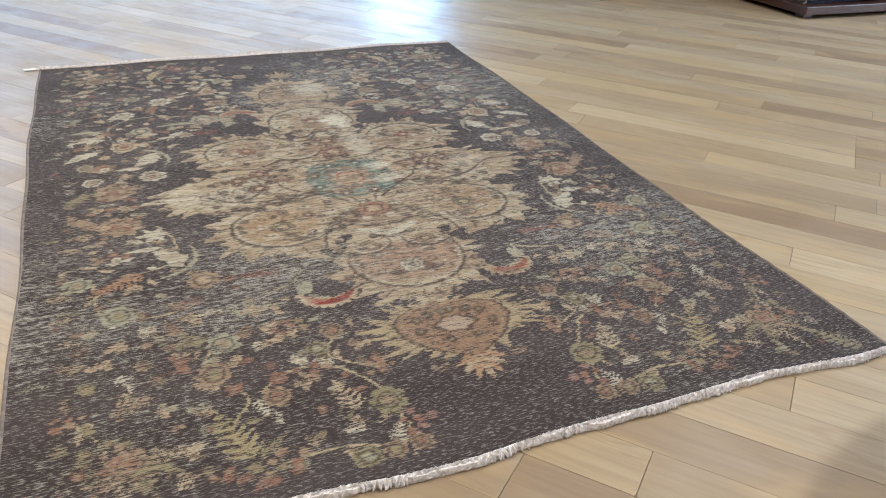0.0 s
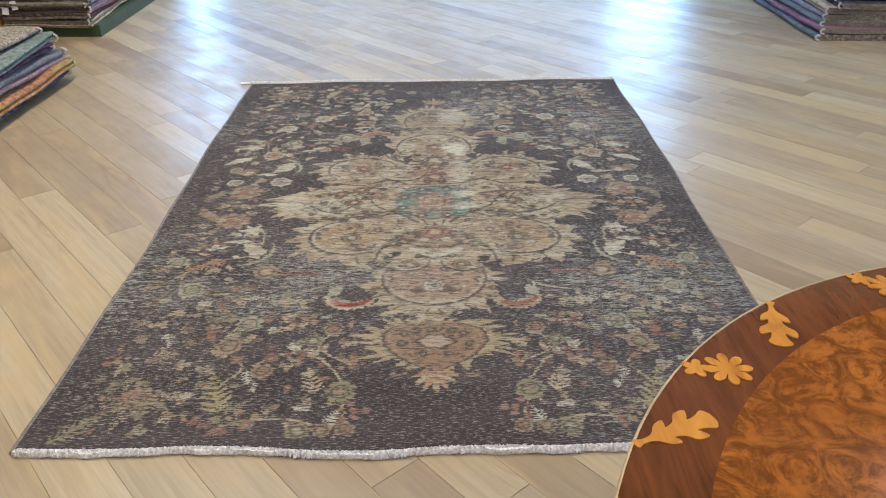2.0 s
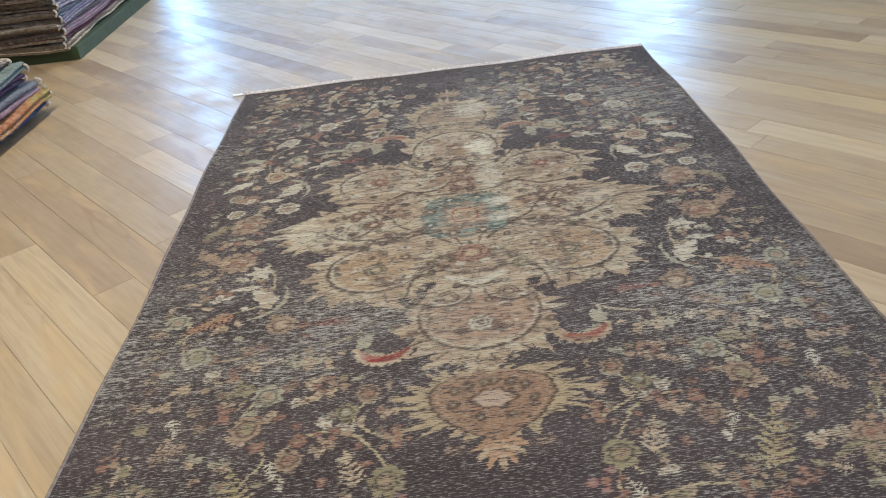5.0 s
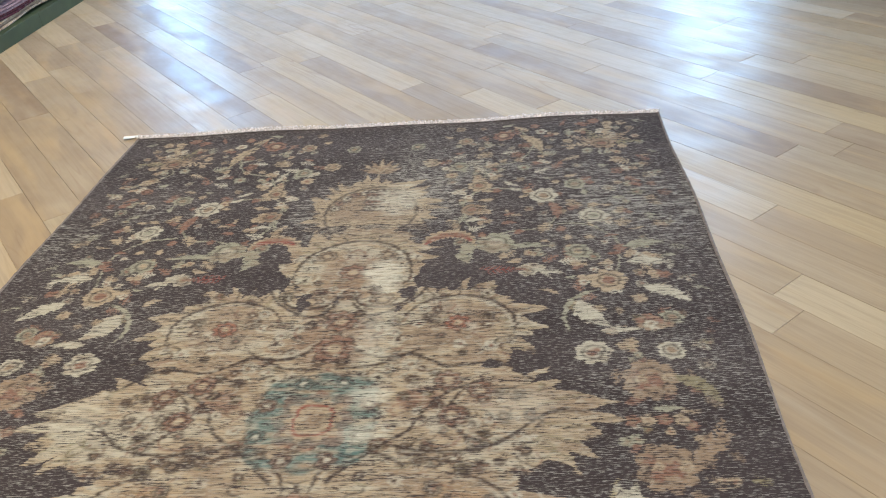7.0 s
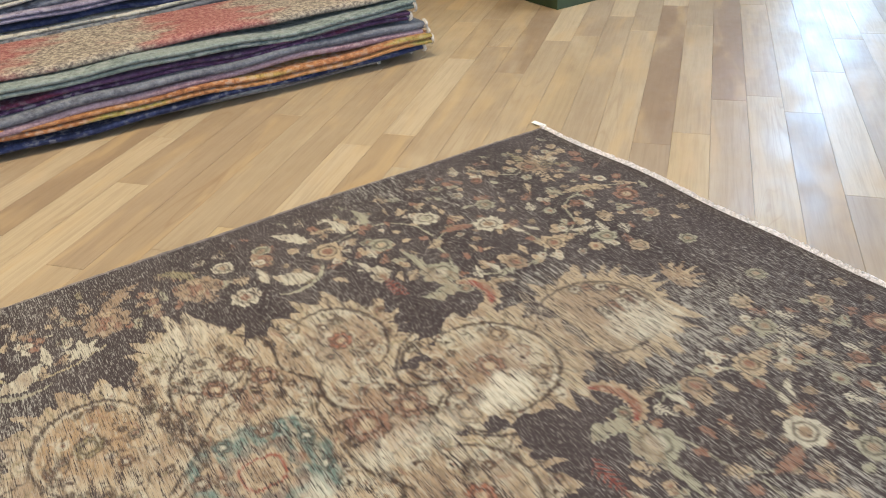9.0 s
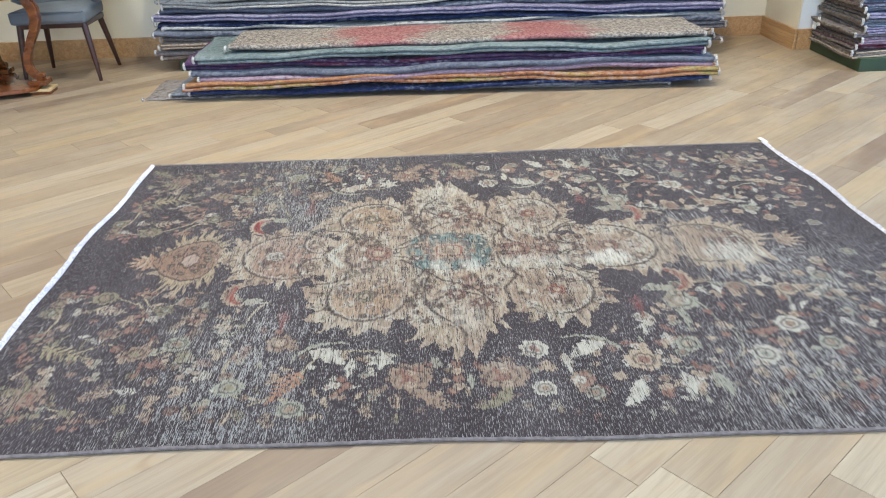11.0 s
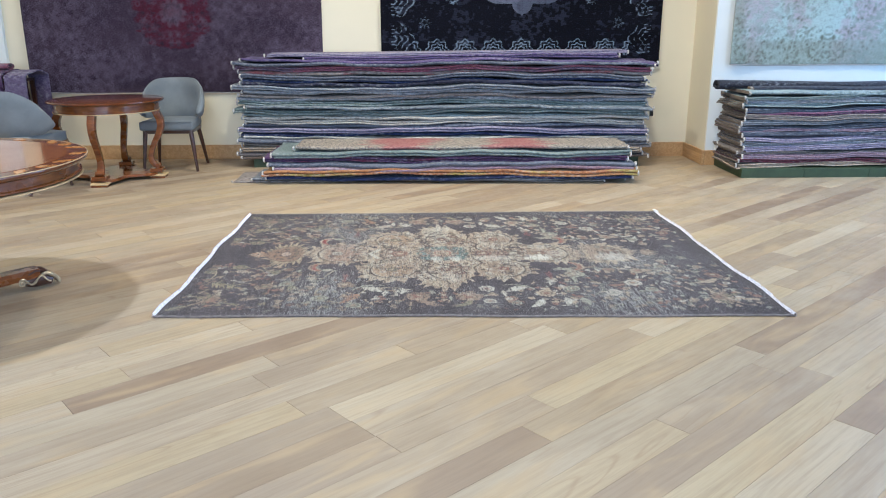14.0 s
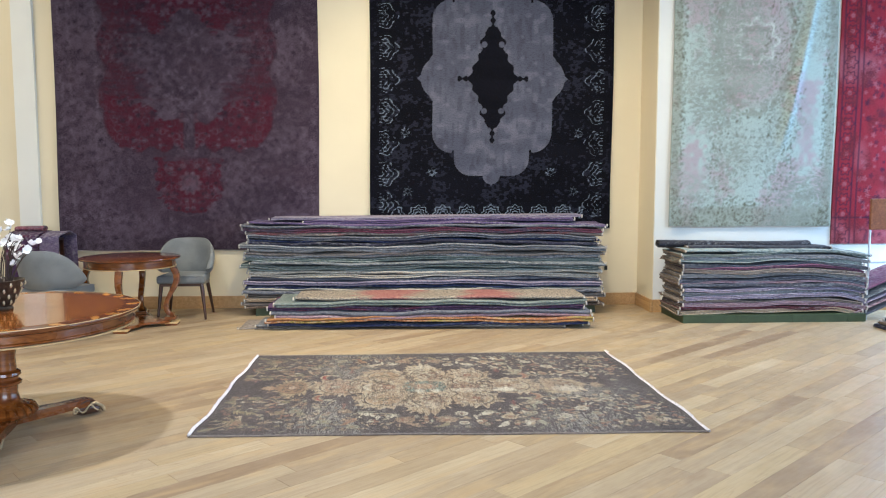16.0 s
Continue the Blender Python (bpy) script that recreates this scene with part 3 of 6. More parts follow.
    def flame_lobe(self, u, v, a, b, colour, n=20, flame=0.2, strength=1.0):
        """A lobe edged by pointed leaves of unequal length that lean one way."""
        uneven = self.field(0.035, 0.016)
        for sl, x, y in self.spots(u, v, max(a, b) * (1 + flame) + 0.04):
            th = np.arctan2(y / b, x / a)
            r = np.hypot(x / a, y / b)
            th = th + 0.10 * np.sin(3 * th + 4 * u) + 0.06 * np.sin(7 * th + v * 9)
            saw = ((th / (2 * math.pi) * n + 0.35 * r * 4) % 1.0)
            tooth = np.where(saw < 0.65, saw / 0.65, (1 - saw) / 0.35)
            which = np.floor(th / (2 * math.pi) * n + 1.4 * r)
            edge = 1 - flame * 0.55 + flame * tooth * (0.45 + 0.95 * np.abs(np.sin(which * 2.1)))
            edge = edge + 0.16 * (uneven[sl] - 0.5)
            self.paint(sl, 0.5 + (edge - r) * min(a, b) / 0.012, colour, strength)


def hero_pattern():
    p = Knotted(2.08, 3.03, 0.0033, 3)
    rng = p.rng
    # each row of knots slips a little along the weft
    p.u = p.u + 0.010 * (p.field(0.10, 0.0042) - 0.5) + 0.006 * (p.field(0.03, 0.009) - 0.5)
    p.v = p.v + 0.006 * (p.field(0.06, 0.04) - 0.5)
    au = np.abs(p.u)
    light = [CREAM, BEIGE, SAGE, BEIGE, OLIVE, TAN]
    # faded wear over the ground, strongest across the lower field
    fine = p.field(0.09, 0.006) * 0.6 + p.field(0.03, 0.012) * 0.4
    large = p.field(0.34, 0.24) * 0.6 + p.field(0.12, 0.10) * 0.4
    zone = np.clip((au - 0.10) / 0.3, 0, 1) * np.clip((1.25 - np.abs(p.v)) / 0.2, 0, 1)
    mid = np.exp(-((p.v + 0.75) / 0.32) ** 2)
    worn = np.clip((fine * 0.6 + large * 0.4 - 0.40) * 2.4, 0, 0.46)
    p.put(worn * (0.25 + 0.55 * zone) * (0.55 + 0.75 * mid), lin(150, 148, 142), 1.0)
    # winding stems of the field
    for pts in (((0.50, 1.40), (0.55, 1.28), (0.50, 1.15), (0.40, 1.10), (0.36, 1.0)), ((0.33, 0.68), (0.30, 0.85), (0.36, 0.94), (0.50, 0.93)), ((0.58, 0.88), (0.60, 0.76), (0.55, 0.68), (0.44, 0.66), (0.34, 0.58), (0.29, 0.42)), ((0.60, 0.70), (0.70, 0.68), (0.77, 0.58), (0.75, 0.42)), ((0.85, 1.30), (0.78, 1.18), (0.88, 1.08)),
                ((0.67, -0.30), (0.63, -0.42), (0.66, -0.54), (0.80, -0.60), (0.88, -0.70)), ((0.86, -0.60), (0.84, -0.75), (0.74, -0.80), (0.62, -0.78)), ((0.31, -0.62), (0.34, -0.74), (0.44, -0.78)), ((0.31, -1.02), (0.34, -1.10), (0.24, -1.18)), ((0.26, -1.29), (0.24, -1.40), (0.31, -1.43)), ((0.26, -1.25), (0.33, -1.15), (0.44, -1.12), (0.52, -1.18)), ((0.60, -0.98), (0.63, -1.08), (0.55, -1.18), (0.60, -1.28), (0.55, -1.38)), ((0.95, -1.47), (0.88, -1.38), (0.80, -1.33)), ((0.92, -1.14), (0.86, -1.22), (0.84, -1.32)), ((0.27, -1.43), (0.38, -1.40), (0.52, -1.41))):
        p.stem(pts, SAGE if pts[0][1] > 0 else lin(158, 146, 116))
    # small blossoms, sprigs and leaves strewn between
    placed = []
    tries = 0
    while len(placed) < 380 and tries < 14000:
        tries += 1
        u, v = rng.uniform(0.05, 0.95), rng.uniform(-1.45, 1.45)
        if np.hypot(u / 0.70, (v + 0.12) / 0.80) < 1.0 or (u < 0.25 and v > 0.5) or (u < 0.25 and -1.36 < v < -0.8) or (v < -1.2 and u < 0.15) or any(math.hypot(u - a, v - b) < (0.042 if v > 0.3 else 0.050) for a, b in placed):
            continue
        placed.append((u, v))
        top = v > 0.30
        s = (0.9 if top else 0.74) * (0.75 if u > 0.88 else 1)
        q = rng.rand()
        c = light[rng.randint(4 if top else 6)] if rng.rand() < 0.8 else RUST
        if q < 0.30:
            p.blossom(u, v, rng.uniform(0.012, 0.024), c, RUST if rng.rand() < 0.5 else TAN, rng.randint(5, 8), s, INK if rng.rand() < 0.5 else None)
        elif q < 0.62:
            p.blade(u, v, rng.uniform(0.035, 0.07), rng.uniform(0.008, 0.015), rng.choice((0, 0.4, -0.5, 2.8, 3.4, 1.4, -1.3)) + rng.uniform(-0.3, 0.3), c, s, rng.randint(2, 5), None, rng.uniform(-0.15, 0.15))
        elif q < 0.80:
            p.fern(u, v, rng.uniform(0.05, 0.085), rng.uniform(0.016, 0.022), rng.uniform(0, 6.28), c, s, 7)
        else:
            p.cluster(u, v, 0.026, [c, light[rng.randint(4)]], 4, s)
    # upper end: the drawn blossoms
    for u, v, r, c, h in ((0.44, 1.36, 0.042, RUST, BEIGE), (0.18, 1.16, 0.032, BEIGE, TAN), (0.28, 1.12, 0.034, SAGE, TAN), (0.35, 0.97, 0.040, BEIGE, RUST), (0.33, 0.81, 0.036, TAN, RUST), (0.56, 0.88, 0.048, CREAM, TAN), (0.67, 0.95, 0.036, SAGE, TAN), (0.71, 0.74, 0.046, CREAM, SAGE), (0.41, 0.60, 0.058, SAGE, CREAM), (0.65, 0.54, 0.040, SAGE, BEIGE), (0.72, 0.39, 0.052, BEIGE, RUST), (0.65, 0.09, 0.046, CREAM, RUST), (0.84, 0.09, 0.036, CREAM, TAN), (0.80, 0.20, 0.034, TAN, RUST), (0.86, 0.22, 0.030, SAGE, RUST), (0.12, 1.30, 0.028, SAGE, TAN), (0.30, 1.33, 0.030, BEIGE, RUST), (0.50, 0.45, 0.03, CREAM, TAN)):
        p.blossom(u, v, r, c, h, 7, 0.95)
    p.blade(0.50, 1.36, 0.19, 0.028, -1.15, BEIGE, 0.9, 7, OLIVE, 0.12)
    for v, s in ((1.25, 1), (-1.31, -1)):
        for k in range(6):
            p.fern(0.80, v, 0.15, 0.024, s * (0.1 + k * 0.62), (OLIVE, TAN, BEIGE)[k % 3], 0.8 if s > 0 else 0.58, 7)
        p.blossom(0.80, v, 0.046, TAN, RUST, 6, 0.8)
    for u, v, ln, wd, a, c in ((0.78, 0.56, 0.13, 0.022, 0.1, SAGE), (0.78, 0.48, 0.13, 0.026, -0.1, CREAM), (0.81, 0.36, 0.14, 0.030, -0.6, CREAM), (0.50, 0.49, 0.11, 0.020, -0.9, CREAM), (0.44, 0.57, 0.14, 0.020, 0.0, SAGE), (0.58, 0.84, 0.12, 0.022, -1.4, RUST), (0.30, 0.55, 0.09, 0.030, -1.3, SAGE)):
        p.blade(u, v, ln, wd, a, c, 0.92, 4, None, 0.08)
    # bird-shaped leaves on hooked stems
    for v, s in ((0.20, 1), (-0.47, -1)):
        p.blade(0.625, v + 0.10 * s, 0.14, 0.040, -0.95 * s, CREAM, 0.97, 3, None, -0.12 * s)
        p.blade(0.67, v - 0.03 * s, 0.11, 0.016, 0.05 * s, CREAM, 0.92, 2)
        p.bow(0.70, v + 0.03 * s, 0.115, 95 if s > 0 else 150, 210 if s > 0 else 265, 0.008, SAGE, 0.9)
        p.cluster(0.82, v, 0.05, [RUST, CREAM, TAN], 7, 0.88)
    for k in range(6):
        p.blade(0.685, -0.355, 0.055, 0.015, k * 1.047, CREAM, 0.92, 2)
    # great tan blossoms of the side borders
    for v, s in ((-0.01, 1), (-0.27, -1)):
        p.blossom(0.775, v, 0.068, TAN, RUST, 9, 0.9)
        p.cluster(0.775, v, 0.05, [RUST, BEIGE, RUST, TAN], 8, 0.9)
        p.blade(0.83, v + 0.01 * s, 0.14, 0.026, -0.75 * s, OLIVE if s > 0 else TAN, 0.88, 6, None, 0.1)
    for k in range(4):
        p.blossom(0.72 + 0.036 * k, -0.14, 0.019, (RUST, BEIGE)[k % 2], TAN, 5, 0.85, None)
    p.fern(0.73, -0.58, 0.17, 0.032, -0.5, lin(150, 112, 84), 0.8, 9)
    p.fern(0.88, -0.24, 0.11, 0.026, 1.2, TAN, 0.8, 7)
    # lower end
    for u, v, r, c, h in ((0.31, -1.00, 0.034, TAN, RUST), (0.26, -1.29, 0.046, OLIVE, TAN), (0.49, -1.20, 0.034, TAN, RUST), (0.57, -0.97, 0.044, SAGE, TAN), (0.58, -0.66, 0.048, TAN, BEIGE), (0.80, -0.77, 0.046, SAGE, OLIVE), (0.90, -0.59, 0.040, SAGE, TAN), (0.61, -1.08, 0.044, TAN, OLIVE), (0.35, -1.44, 0.034, OLIVE, SAGE), (0.23, -1.43, 0.028, TAN, RUST), (0.29, -1.435, 0.028, TAN, OLIVE), (0.36, -1.06, 0.030, OLIVE, SAGE)):
        p.blossom(u, v, r, c, h, 7, 0.84)
    for u, v, sz, cs, n in ((0.41, -0.965, 0.05, (BEIGE, RUST, TAN), 8), (0.24, -1.17, 0.045, (TAN, RUST), 6), (0.40, -1.14, 0.045, (RUST, TAN), 6), (0.22, -1.37, 0.05, (RUST, lin(128, 96, 92)), 6), (0.85, -1.28, 0.07, (TAN, RUST, OLIVE), 10), (0.92, -1.14, 0.04, (RUST, TAN), 5), (0.52, -1.41, 0.06, (OLIVE, TAN, RUST), 9), (0.62, -1.41, 0.035, (RUST, RUST), 4), (0.46, -0.84, 0.05, (SAGE, BEIGE), 7), (0.70, -0.90, 0.05, (SAGE, TAN), 6)):
        p.cluster(u, v, sz, list(cs), n, 0.8)
    p.fern(0.57, -1.38, 0.19, 0.042, 1.25, lin(146, 134, 100), 0.8, 8)
    p.fern(0.33, -1.30, 0.12, 0.032, 1.3, BEIGE, 0.85, 7)
    p.fern(0.97, -1.49, 0.17, 0.028, 2.3, OLIVE, 0.85, 9)
    p.blade(0.70, -1.37, 0.13, 0.014, 0.2, OLIVE, 0.8, 3, None, 0.2)
    p.blade(0.60, -0.93, 0.09, 0.030, -0.3, OLIVE, 0.8, 2, INK, 0.1)
    p.blade(0.66, -1.06, 0.10, 0.016, 1.2, RUST, 0.8, 5)
    # end palmettes
    for k in range(7):
        p.blade(0.0, -1.20, 0.115 - 0.012 * abs(k - 3), 0.018, -math.pi / 2 + (k - 3) * 0.36, BEIGE if k % 2 else lin(156, 126, 98), 0.9, 2)
        p.blade(0.0, 1.09, 0.125 - 0.012 * abs(k - 3), 0.015, math.pi / 2 + (k - 3) * 0.36, BEIGE if k % 2 else TAN, 0.92, 2)
    for k in range(9):
        p.blade(0.10, -1.21, 0.04, 0.010, -0.4 - 0.25 * k, TAN, 0.5, 2)
    # upper pendant: half a disc with a fan of leaves
    p.flame_lobe(0.0, 0.84, 0.205, 0.215, BEIGE, 26, 0.26, 0.82)
    below = p.v < 0.738
    p.cov = np.where(below & (p.v > 0.55) & (au < 0.27), 0.35 * p.field(0.05, 0.006), p.cov)
    for sl, x, y in p.spots(0.0, 0.82, 0.22):
        d = np.hypot(x / 0.15, y / 0.17)
        p.tint(sl, np.clip((1 - d) * 3, 0, 0.75) * (y > -0.05), TAN)
        p.tint(sl, np.clip(1 - np.abs(d - 1.0) / 0.05, 0, 0.85), INK)
    for k in range(11):
        a = 0.15 + 0.285 * k
        p.blossom(max(0.012, 0.125 * math.cos(a)), 0.83 + 0.13 * math.sin(a), 0.018, RUST if k % 2 else CREAM, INK, 5, 0.8, None, True)
    # red crescents with their stems and feathers
    for v, s in ((0.585, 1), (-0.80, -1)):
        a0, a1 = (15, 175) if s > 0 else (195, 350)
        p.bow(0.27, v, 0.078, a0, a1, 0.027, BEIGE, 0.95, False, 11)
        p.bow(0.27, v, 0.073, a0 + 8, a1 - 8, 0.013, RED, 0.97)
        p.blade(0.335, v + 0.02 * s, 0.08, 0.026, -1.9 * s, SAGE, 0.9, 3)
        p.stem(((0.345, v + 0.01 * s), (0.33, v - 0.08 * s), (0.30, v - 0.16 * s)), SAGE)
        p.fern(0.36, v - 0.13 * s, 0.14, 0.024, 0.0, lin(116, 66, 58), 0.8, 9)
    # lower pendant: a rust shield edged with leaves
    p.flame_lobe(0.0, -1.065, 0.225, 0.125, lin(154, 138, 110), 28, 0.30, 0.86)
    for sl, x, y in p.spots(0.0, -1.07, 0.2):
        w = 0.155 * np.clip(1 - (np.clip(-y, 0, 1) / 0.14) ** 1.5, 0, 1) ** 0.8
        w = np.where(y > 0.03, w * np.clip(1 - ((y - 0.03) / 0.075) ** 2, 0, 1) ** 0.5, w)
        d = w - np.abs(x)
        p.paint(sl, 0.5 + d / 0.01, lin(134, 108, 86), 0.88)
        p.tint(sl, (1 - np.abs(d) / 0.008) * ((y < 0.095) & (y > -0.138)), INK)
        p.tint(sl, (1 - np.abs(d - 0.018) / 0.005) * 0.5 * ((y < 0.08) & (y > -0.10)), BEIGE)
        q = np.hypot(x / 0.052, y / 0.034)
        p.tint(sl, np.clip((1 - q) * 4, 0, 0.8), lin(164, 146, 128))
        p.tint(sl, (1 - np.abs(q - 1 - 0.12 * np.cos(6 * np.arctan2(y, x))) / 0.16) * 0.95, INK)
    for u, v, r in ((0.055, -1.015, 0.016), (0.09, -1.03, 0.014), (0.035, -1.13, 0.013), (0.10, -1.08, 0.014), (0.01, -1.005, 0.016)):
        p.blossom(u, v, r, TAN, OLIVE, 5, 0.7, INK, True)
    # the great medallion
    p.cov *= np.where(np.hypot(au / 0.60, (p.v + 0.12) / 0.74) < 1, 0.0, 1.0)
    for u, v, a, b, n in ((0.0, 0.525, 0.215, 0.20, 16), (0.31, 0.21, 0.205, 0.175, 18), (0.40, -0.13, 0.265, 0.160, 18), (0.31, -0.42, 0.215, 0.200, 18), (0.0, -0.73, 0.225, 0.225, 22), (0.0, -0.12, 0.43, 0.50, 20)):
        p.flame_lobe(u, v, a, b, BEIGE, n, 0.24)
    body = np.clip((p.cov - 0.8) * 5, 0, 1) * (np.hypot(au / 0.72, (p.v + 0.12) / 0.84) < 1.05)
    tone = p.field(0.16, 0.08) * 0.5 + p.field(0.07, 0.02) * 0.5
    p.shade(np.clip((tone - 0.5) * 4, 0, 0.75) * body, TAN)
    p.shade(np.clip((0.44 - tone) * 5, 0, 0.6) * body, CREAM)
    for u, v, a, b, c, k in ((0.06, -0.72, 0.15, 0.13, lin(142, 112, 92), 0.65), (0.32, -0.42, 0.15, 0.13, lin(150, 122, 90), 0.7), (0.31, 0.22, 0.12, 0.10, TAN, 0.6), (0.0, 0.45, 0.10, 0.14, lin(136, 110, 90), 0.5), (0.0, 0.16, 0.13, 0.12, lin(132, 104, 84), 0.5), (0.0, -0.42, 0.16, 0.10, TAN, 0.6), (0.24, -0.06, 0.06, 0.05, RUST, 0.7)):
        for sl, x, y in p.spots(u, v, max(a, b)):
            p.tint(sl, np.clip((1 - np.hypot(x / a, y / b)) * 2.5, 0, k), c)
    # leaf veins reaching into the flames
    for u, v, r0, r1, k0, k1 in ((0.31, 0.21, 0.12, 0.21, -0.6, 2.2), (0.40, -0.13, 0.13, 0.25, -0.6, 0.6), (0.31, -0.42, 0.14, 0.21, -2.0, 0.5), (0.0, -0.73, 0.17, 0.23, -2.9, -0.2), (0.0, 0.50, 0.13, 0.20, 0.3, 2.9)):
        for a in np.arange(k0, k1, 0.24):
            c, s = math.cos(a), math.sin(a)
            if u + r0 * c > 0.01 and u + r1 * c > 0.01:
                p.stem(((u + r0 * c, v + r0 * s), (u + r1 * c, v + r1 * s * 0.9)), OLIVE if rng.rand() < 0.6 else INK, 0.003, 0.7, True)
    # dense small drawing of the inner ground
    small = [(RUST, INK), (TAN, INK), (CREAM, RUST), (lin(150, 112, 86), CREAM), (OLIVE, INK), (INK, TAN)]
    laid, tries = [], 0
    while len(laid) < 150 and tries < 8000:
        tries += 1
        u, v = rng.uniform(0.012, 0.55), rng.uniform(-0.90, 0.66)
        if np.hypot(u / 0.56, (v + 0.12) / 0.76) > 0.95 or any(math.hypot(u - a, v - b) < 0.030 for a, b in laid):
            continue
        laid.append((u, v))
        c, h = small[rng.randint(6)]
        p.blossom(u, v, rng.uniform(0.010, 0.020), c, h, rng.randint(4, 8), rng.uniform(0.4, 0.85), INK if rng.rand() < 0.6 else CREAM, True, rng.uniform(0, 3))
    for k in range(330):
        u, v = laid[rng.randint(len(laid))]
        u, v = abs(u + rng.normal(0, 0.02)) + 0.01, v + rng.normal(0, 0.02)
        a = rng.uniform(0, 360)
        p.bow(u, v, rng.uniform(0.010, 0.045), a, a + rng.uniform(80, 220), rng.uniform(0.0022, 0.0045), (INK, RUST, OLIVE, CREAM, INK, lin(112, 90, 74))[rng.randint(6)], 0.75, True, 0, 0.7)
    # long scrolls
    for u, v, r, a0, a1, q in ((0.0, -0.71, 0.175, 150, 390, 0.95), (0.31, -0.41, 0.155, 220, 90, 0.85), (0.31, 0.21, 0.15, 330, 170, 0.85), (0.0, 0.47, 0.17, 330, 210, 1.0), (0.14, 0.20, 0.11, 190, 320, 1.0), (0.14, -0.33, 0.11, 40, 180, 1.0), (0.44, -0.10, 0.13, 130, 260, 0.8), (0.10, 0.36, 0.08, 180, 20, 0.8), (0.10, -0.60, 0.08, 170, 330, 0.8)):
        p.bow(u, v, r, a0, a1, 0.0058, INK, 0.9, True, 0, q)
        p.bow(u, v, r - 0.013, a0 + 12, a1 - 12, 0.005, CREAM, 0.6, True, 0, q)
    for pts in (((0.06, -0.30), (0.14, -0.22), (0.22, -0.16), (0.28, -0.06), (0.38, 0.0)), ((0.18, -0.20), (0.30, -0.22), (0.42, -0.20), (0.52, -0.12), (0.58, -0.10)), ((0.02, 0.05), (0.12, 0.06), (0.20, 0.10), (0.30, 0.05), (0.42, 0.06), (0.50, 0.0)), ((0.05, -0.50), (0.10, -0.47), (0.19, -0.50), (0.22, -0.60)), ((0.02, 0.32), (0.08, 0.26), (0.18, 0.32), (0.24, 0.42))):
        p.stem(pts, INK, 0.0045, 0.85, True)
    # triple rosettes at the sides and buds on the axis
    for u, v, r, c in ((0.30, 0.00, 0.034, RUST), (0.38, -0.035, 0.030, RUST), (0.32, -0.115, 0.034, RUST), (0.10, 0.33, 0.034, TAN), (0.31, 0.22, 0.034, lin(150, 96, 76)), (0.09, 0.56, 0.028, TAN), (0.31, -0.42, 0.036, OLIVE), (0.09, -0.62, 0.030, TAN), (0.15, -0.47, 0.024, OLIVE), (0.0, 0.13, 0.055, RUST), (0.0, 0.24, 0.045, RUST), (0.0, -0.38, 0.055, lin(142, 104, 84)), (0.0, -0.76, 0.038, CREAM), (0.0, 0.47, 0.04, RUST)):
        p.blossom(u, v, r, c, BEIGE if c != CREAM else INK, 8, 0.85, INK, True)
    p.stem(((0.003, -0.56), (0.04, -0.535), (0.09, -0.51)), CREAM, 0.013, 0.9, True)
    p.stem(((0.003, -0.585), (0.05, -0.56)), INK, 0.004, 0.9, True)
    # teal heart
    for sl, x, y in p.spots(0.0, -0.12, 0.22):
        th, d = np.arctan2(y, x), np.maximum(np.hypot(x, y), np.maximum(np.abs(x), np.abs(y)) * 1.12)
        p.tint(sl, np.clip((0.17 + 0.012 * np.cos(8 * th) - d) / 0.012, 0, 0.85) * np.clip(p.field(0.05, 0.012)[sl] * 2.2 - 0.25, 0, 1), TEAL)
        p.tint(sl, (1 - np.abs(d - 0.165) / 0.007) * 0.6, INK)
        p.tint(sl, np.clip((0.10 + 0.012 * np.cos(8 * th) - d) / 0.01, 0, 0.6) * (0.4 + 0.6 * p.field(0.03, 0.02)[sl]), lin(132, 88, 72))
        p.tint(sl, np.clip((0.072 + 0.008 * np.cos(10 * th) - d) / 0.01, 0, 0.9), BEIGE)
        p.tint(sl, (1 - np.abs(d - 0.05) / 0.007) * 0.9, RED)
        p.tint(sl, np.clip((0.028 - d) / 0.008, 0, 0.9), TAN)
    for k in range(8):
        a = 0.39 + k * 0.785
        if math.cos(a) > 0:
            p.blossom(0.13 * math.cos(a), -0.12 + 0.13 * math.sin(a), 0.022, TEAL if k % 2 else RUST, CREAM, 5, 0.8, INK, True)
    # uneven knots over the whole medallion
    grain = p.field(0.030, 0.0042)
    p.shade(np.clip((grain - 0.68) * 4, 0, 0.3) * body, INK)
    p.shade(np.clip((0.28 - grain) * 4, 0, 0.5) * body, CREAM)
    p.cov = p.cov * np.where(body > 0.3, np.clip(0.62 + 0.75 * p.field(0.10, 0.0055), 0, 1), 1)
    # bleached patches to one side of the middle
    for u, v, a, b, k in ((0.095, 0.44, 0.060, 0.085, 0.95), (0.085, 0.90, 0.085, 0.11, 0.75), (0.115, -0.045, 0.055, 0.040, 0.7), (0.12, -0.16, 0.055, 0.035, 0.7), (0.10, 0.20, 0.05, 0.14, 0.4), (0.12, 1.15, 0.06, 0.12, 0.35), (0.47, -0.08, 0.09, 0.06, 0.3), (-0.56, -0.10, 0.07, 0.07, 0.4), (0.45, -0.75, 0.25, 0.07, 0.25), (0.60, -0.88, 0.22, 0.06, 0.25)):
        d = np.hypot((p.u - u) / a, (p.v - v) / b) + 0.7 * (p.field(0.05, 0.008) - 0.5)
        c = np.clip((1.15 - d) * 2, 0, 1) * k * (0.55 + 0.45 * p.field(0.04, 0.006))
        p.shade(c, lin(204, 198, 180))
        p.cov = np.maximum(p.cov, c * 0.9)
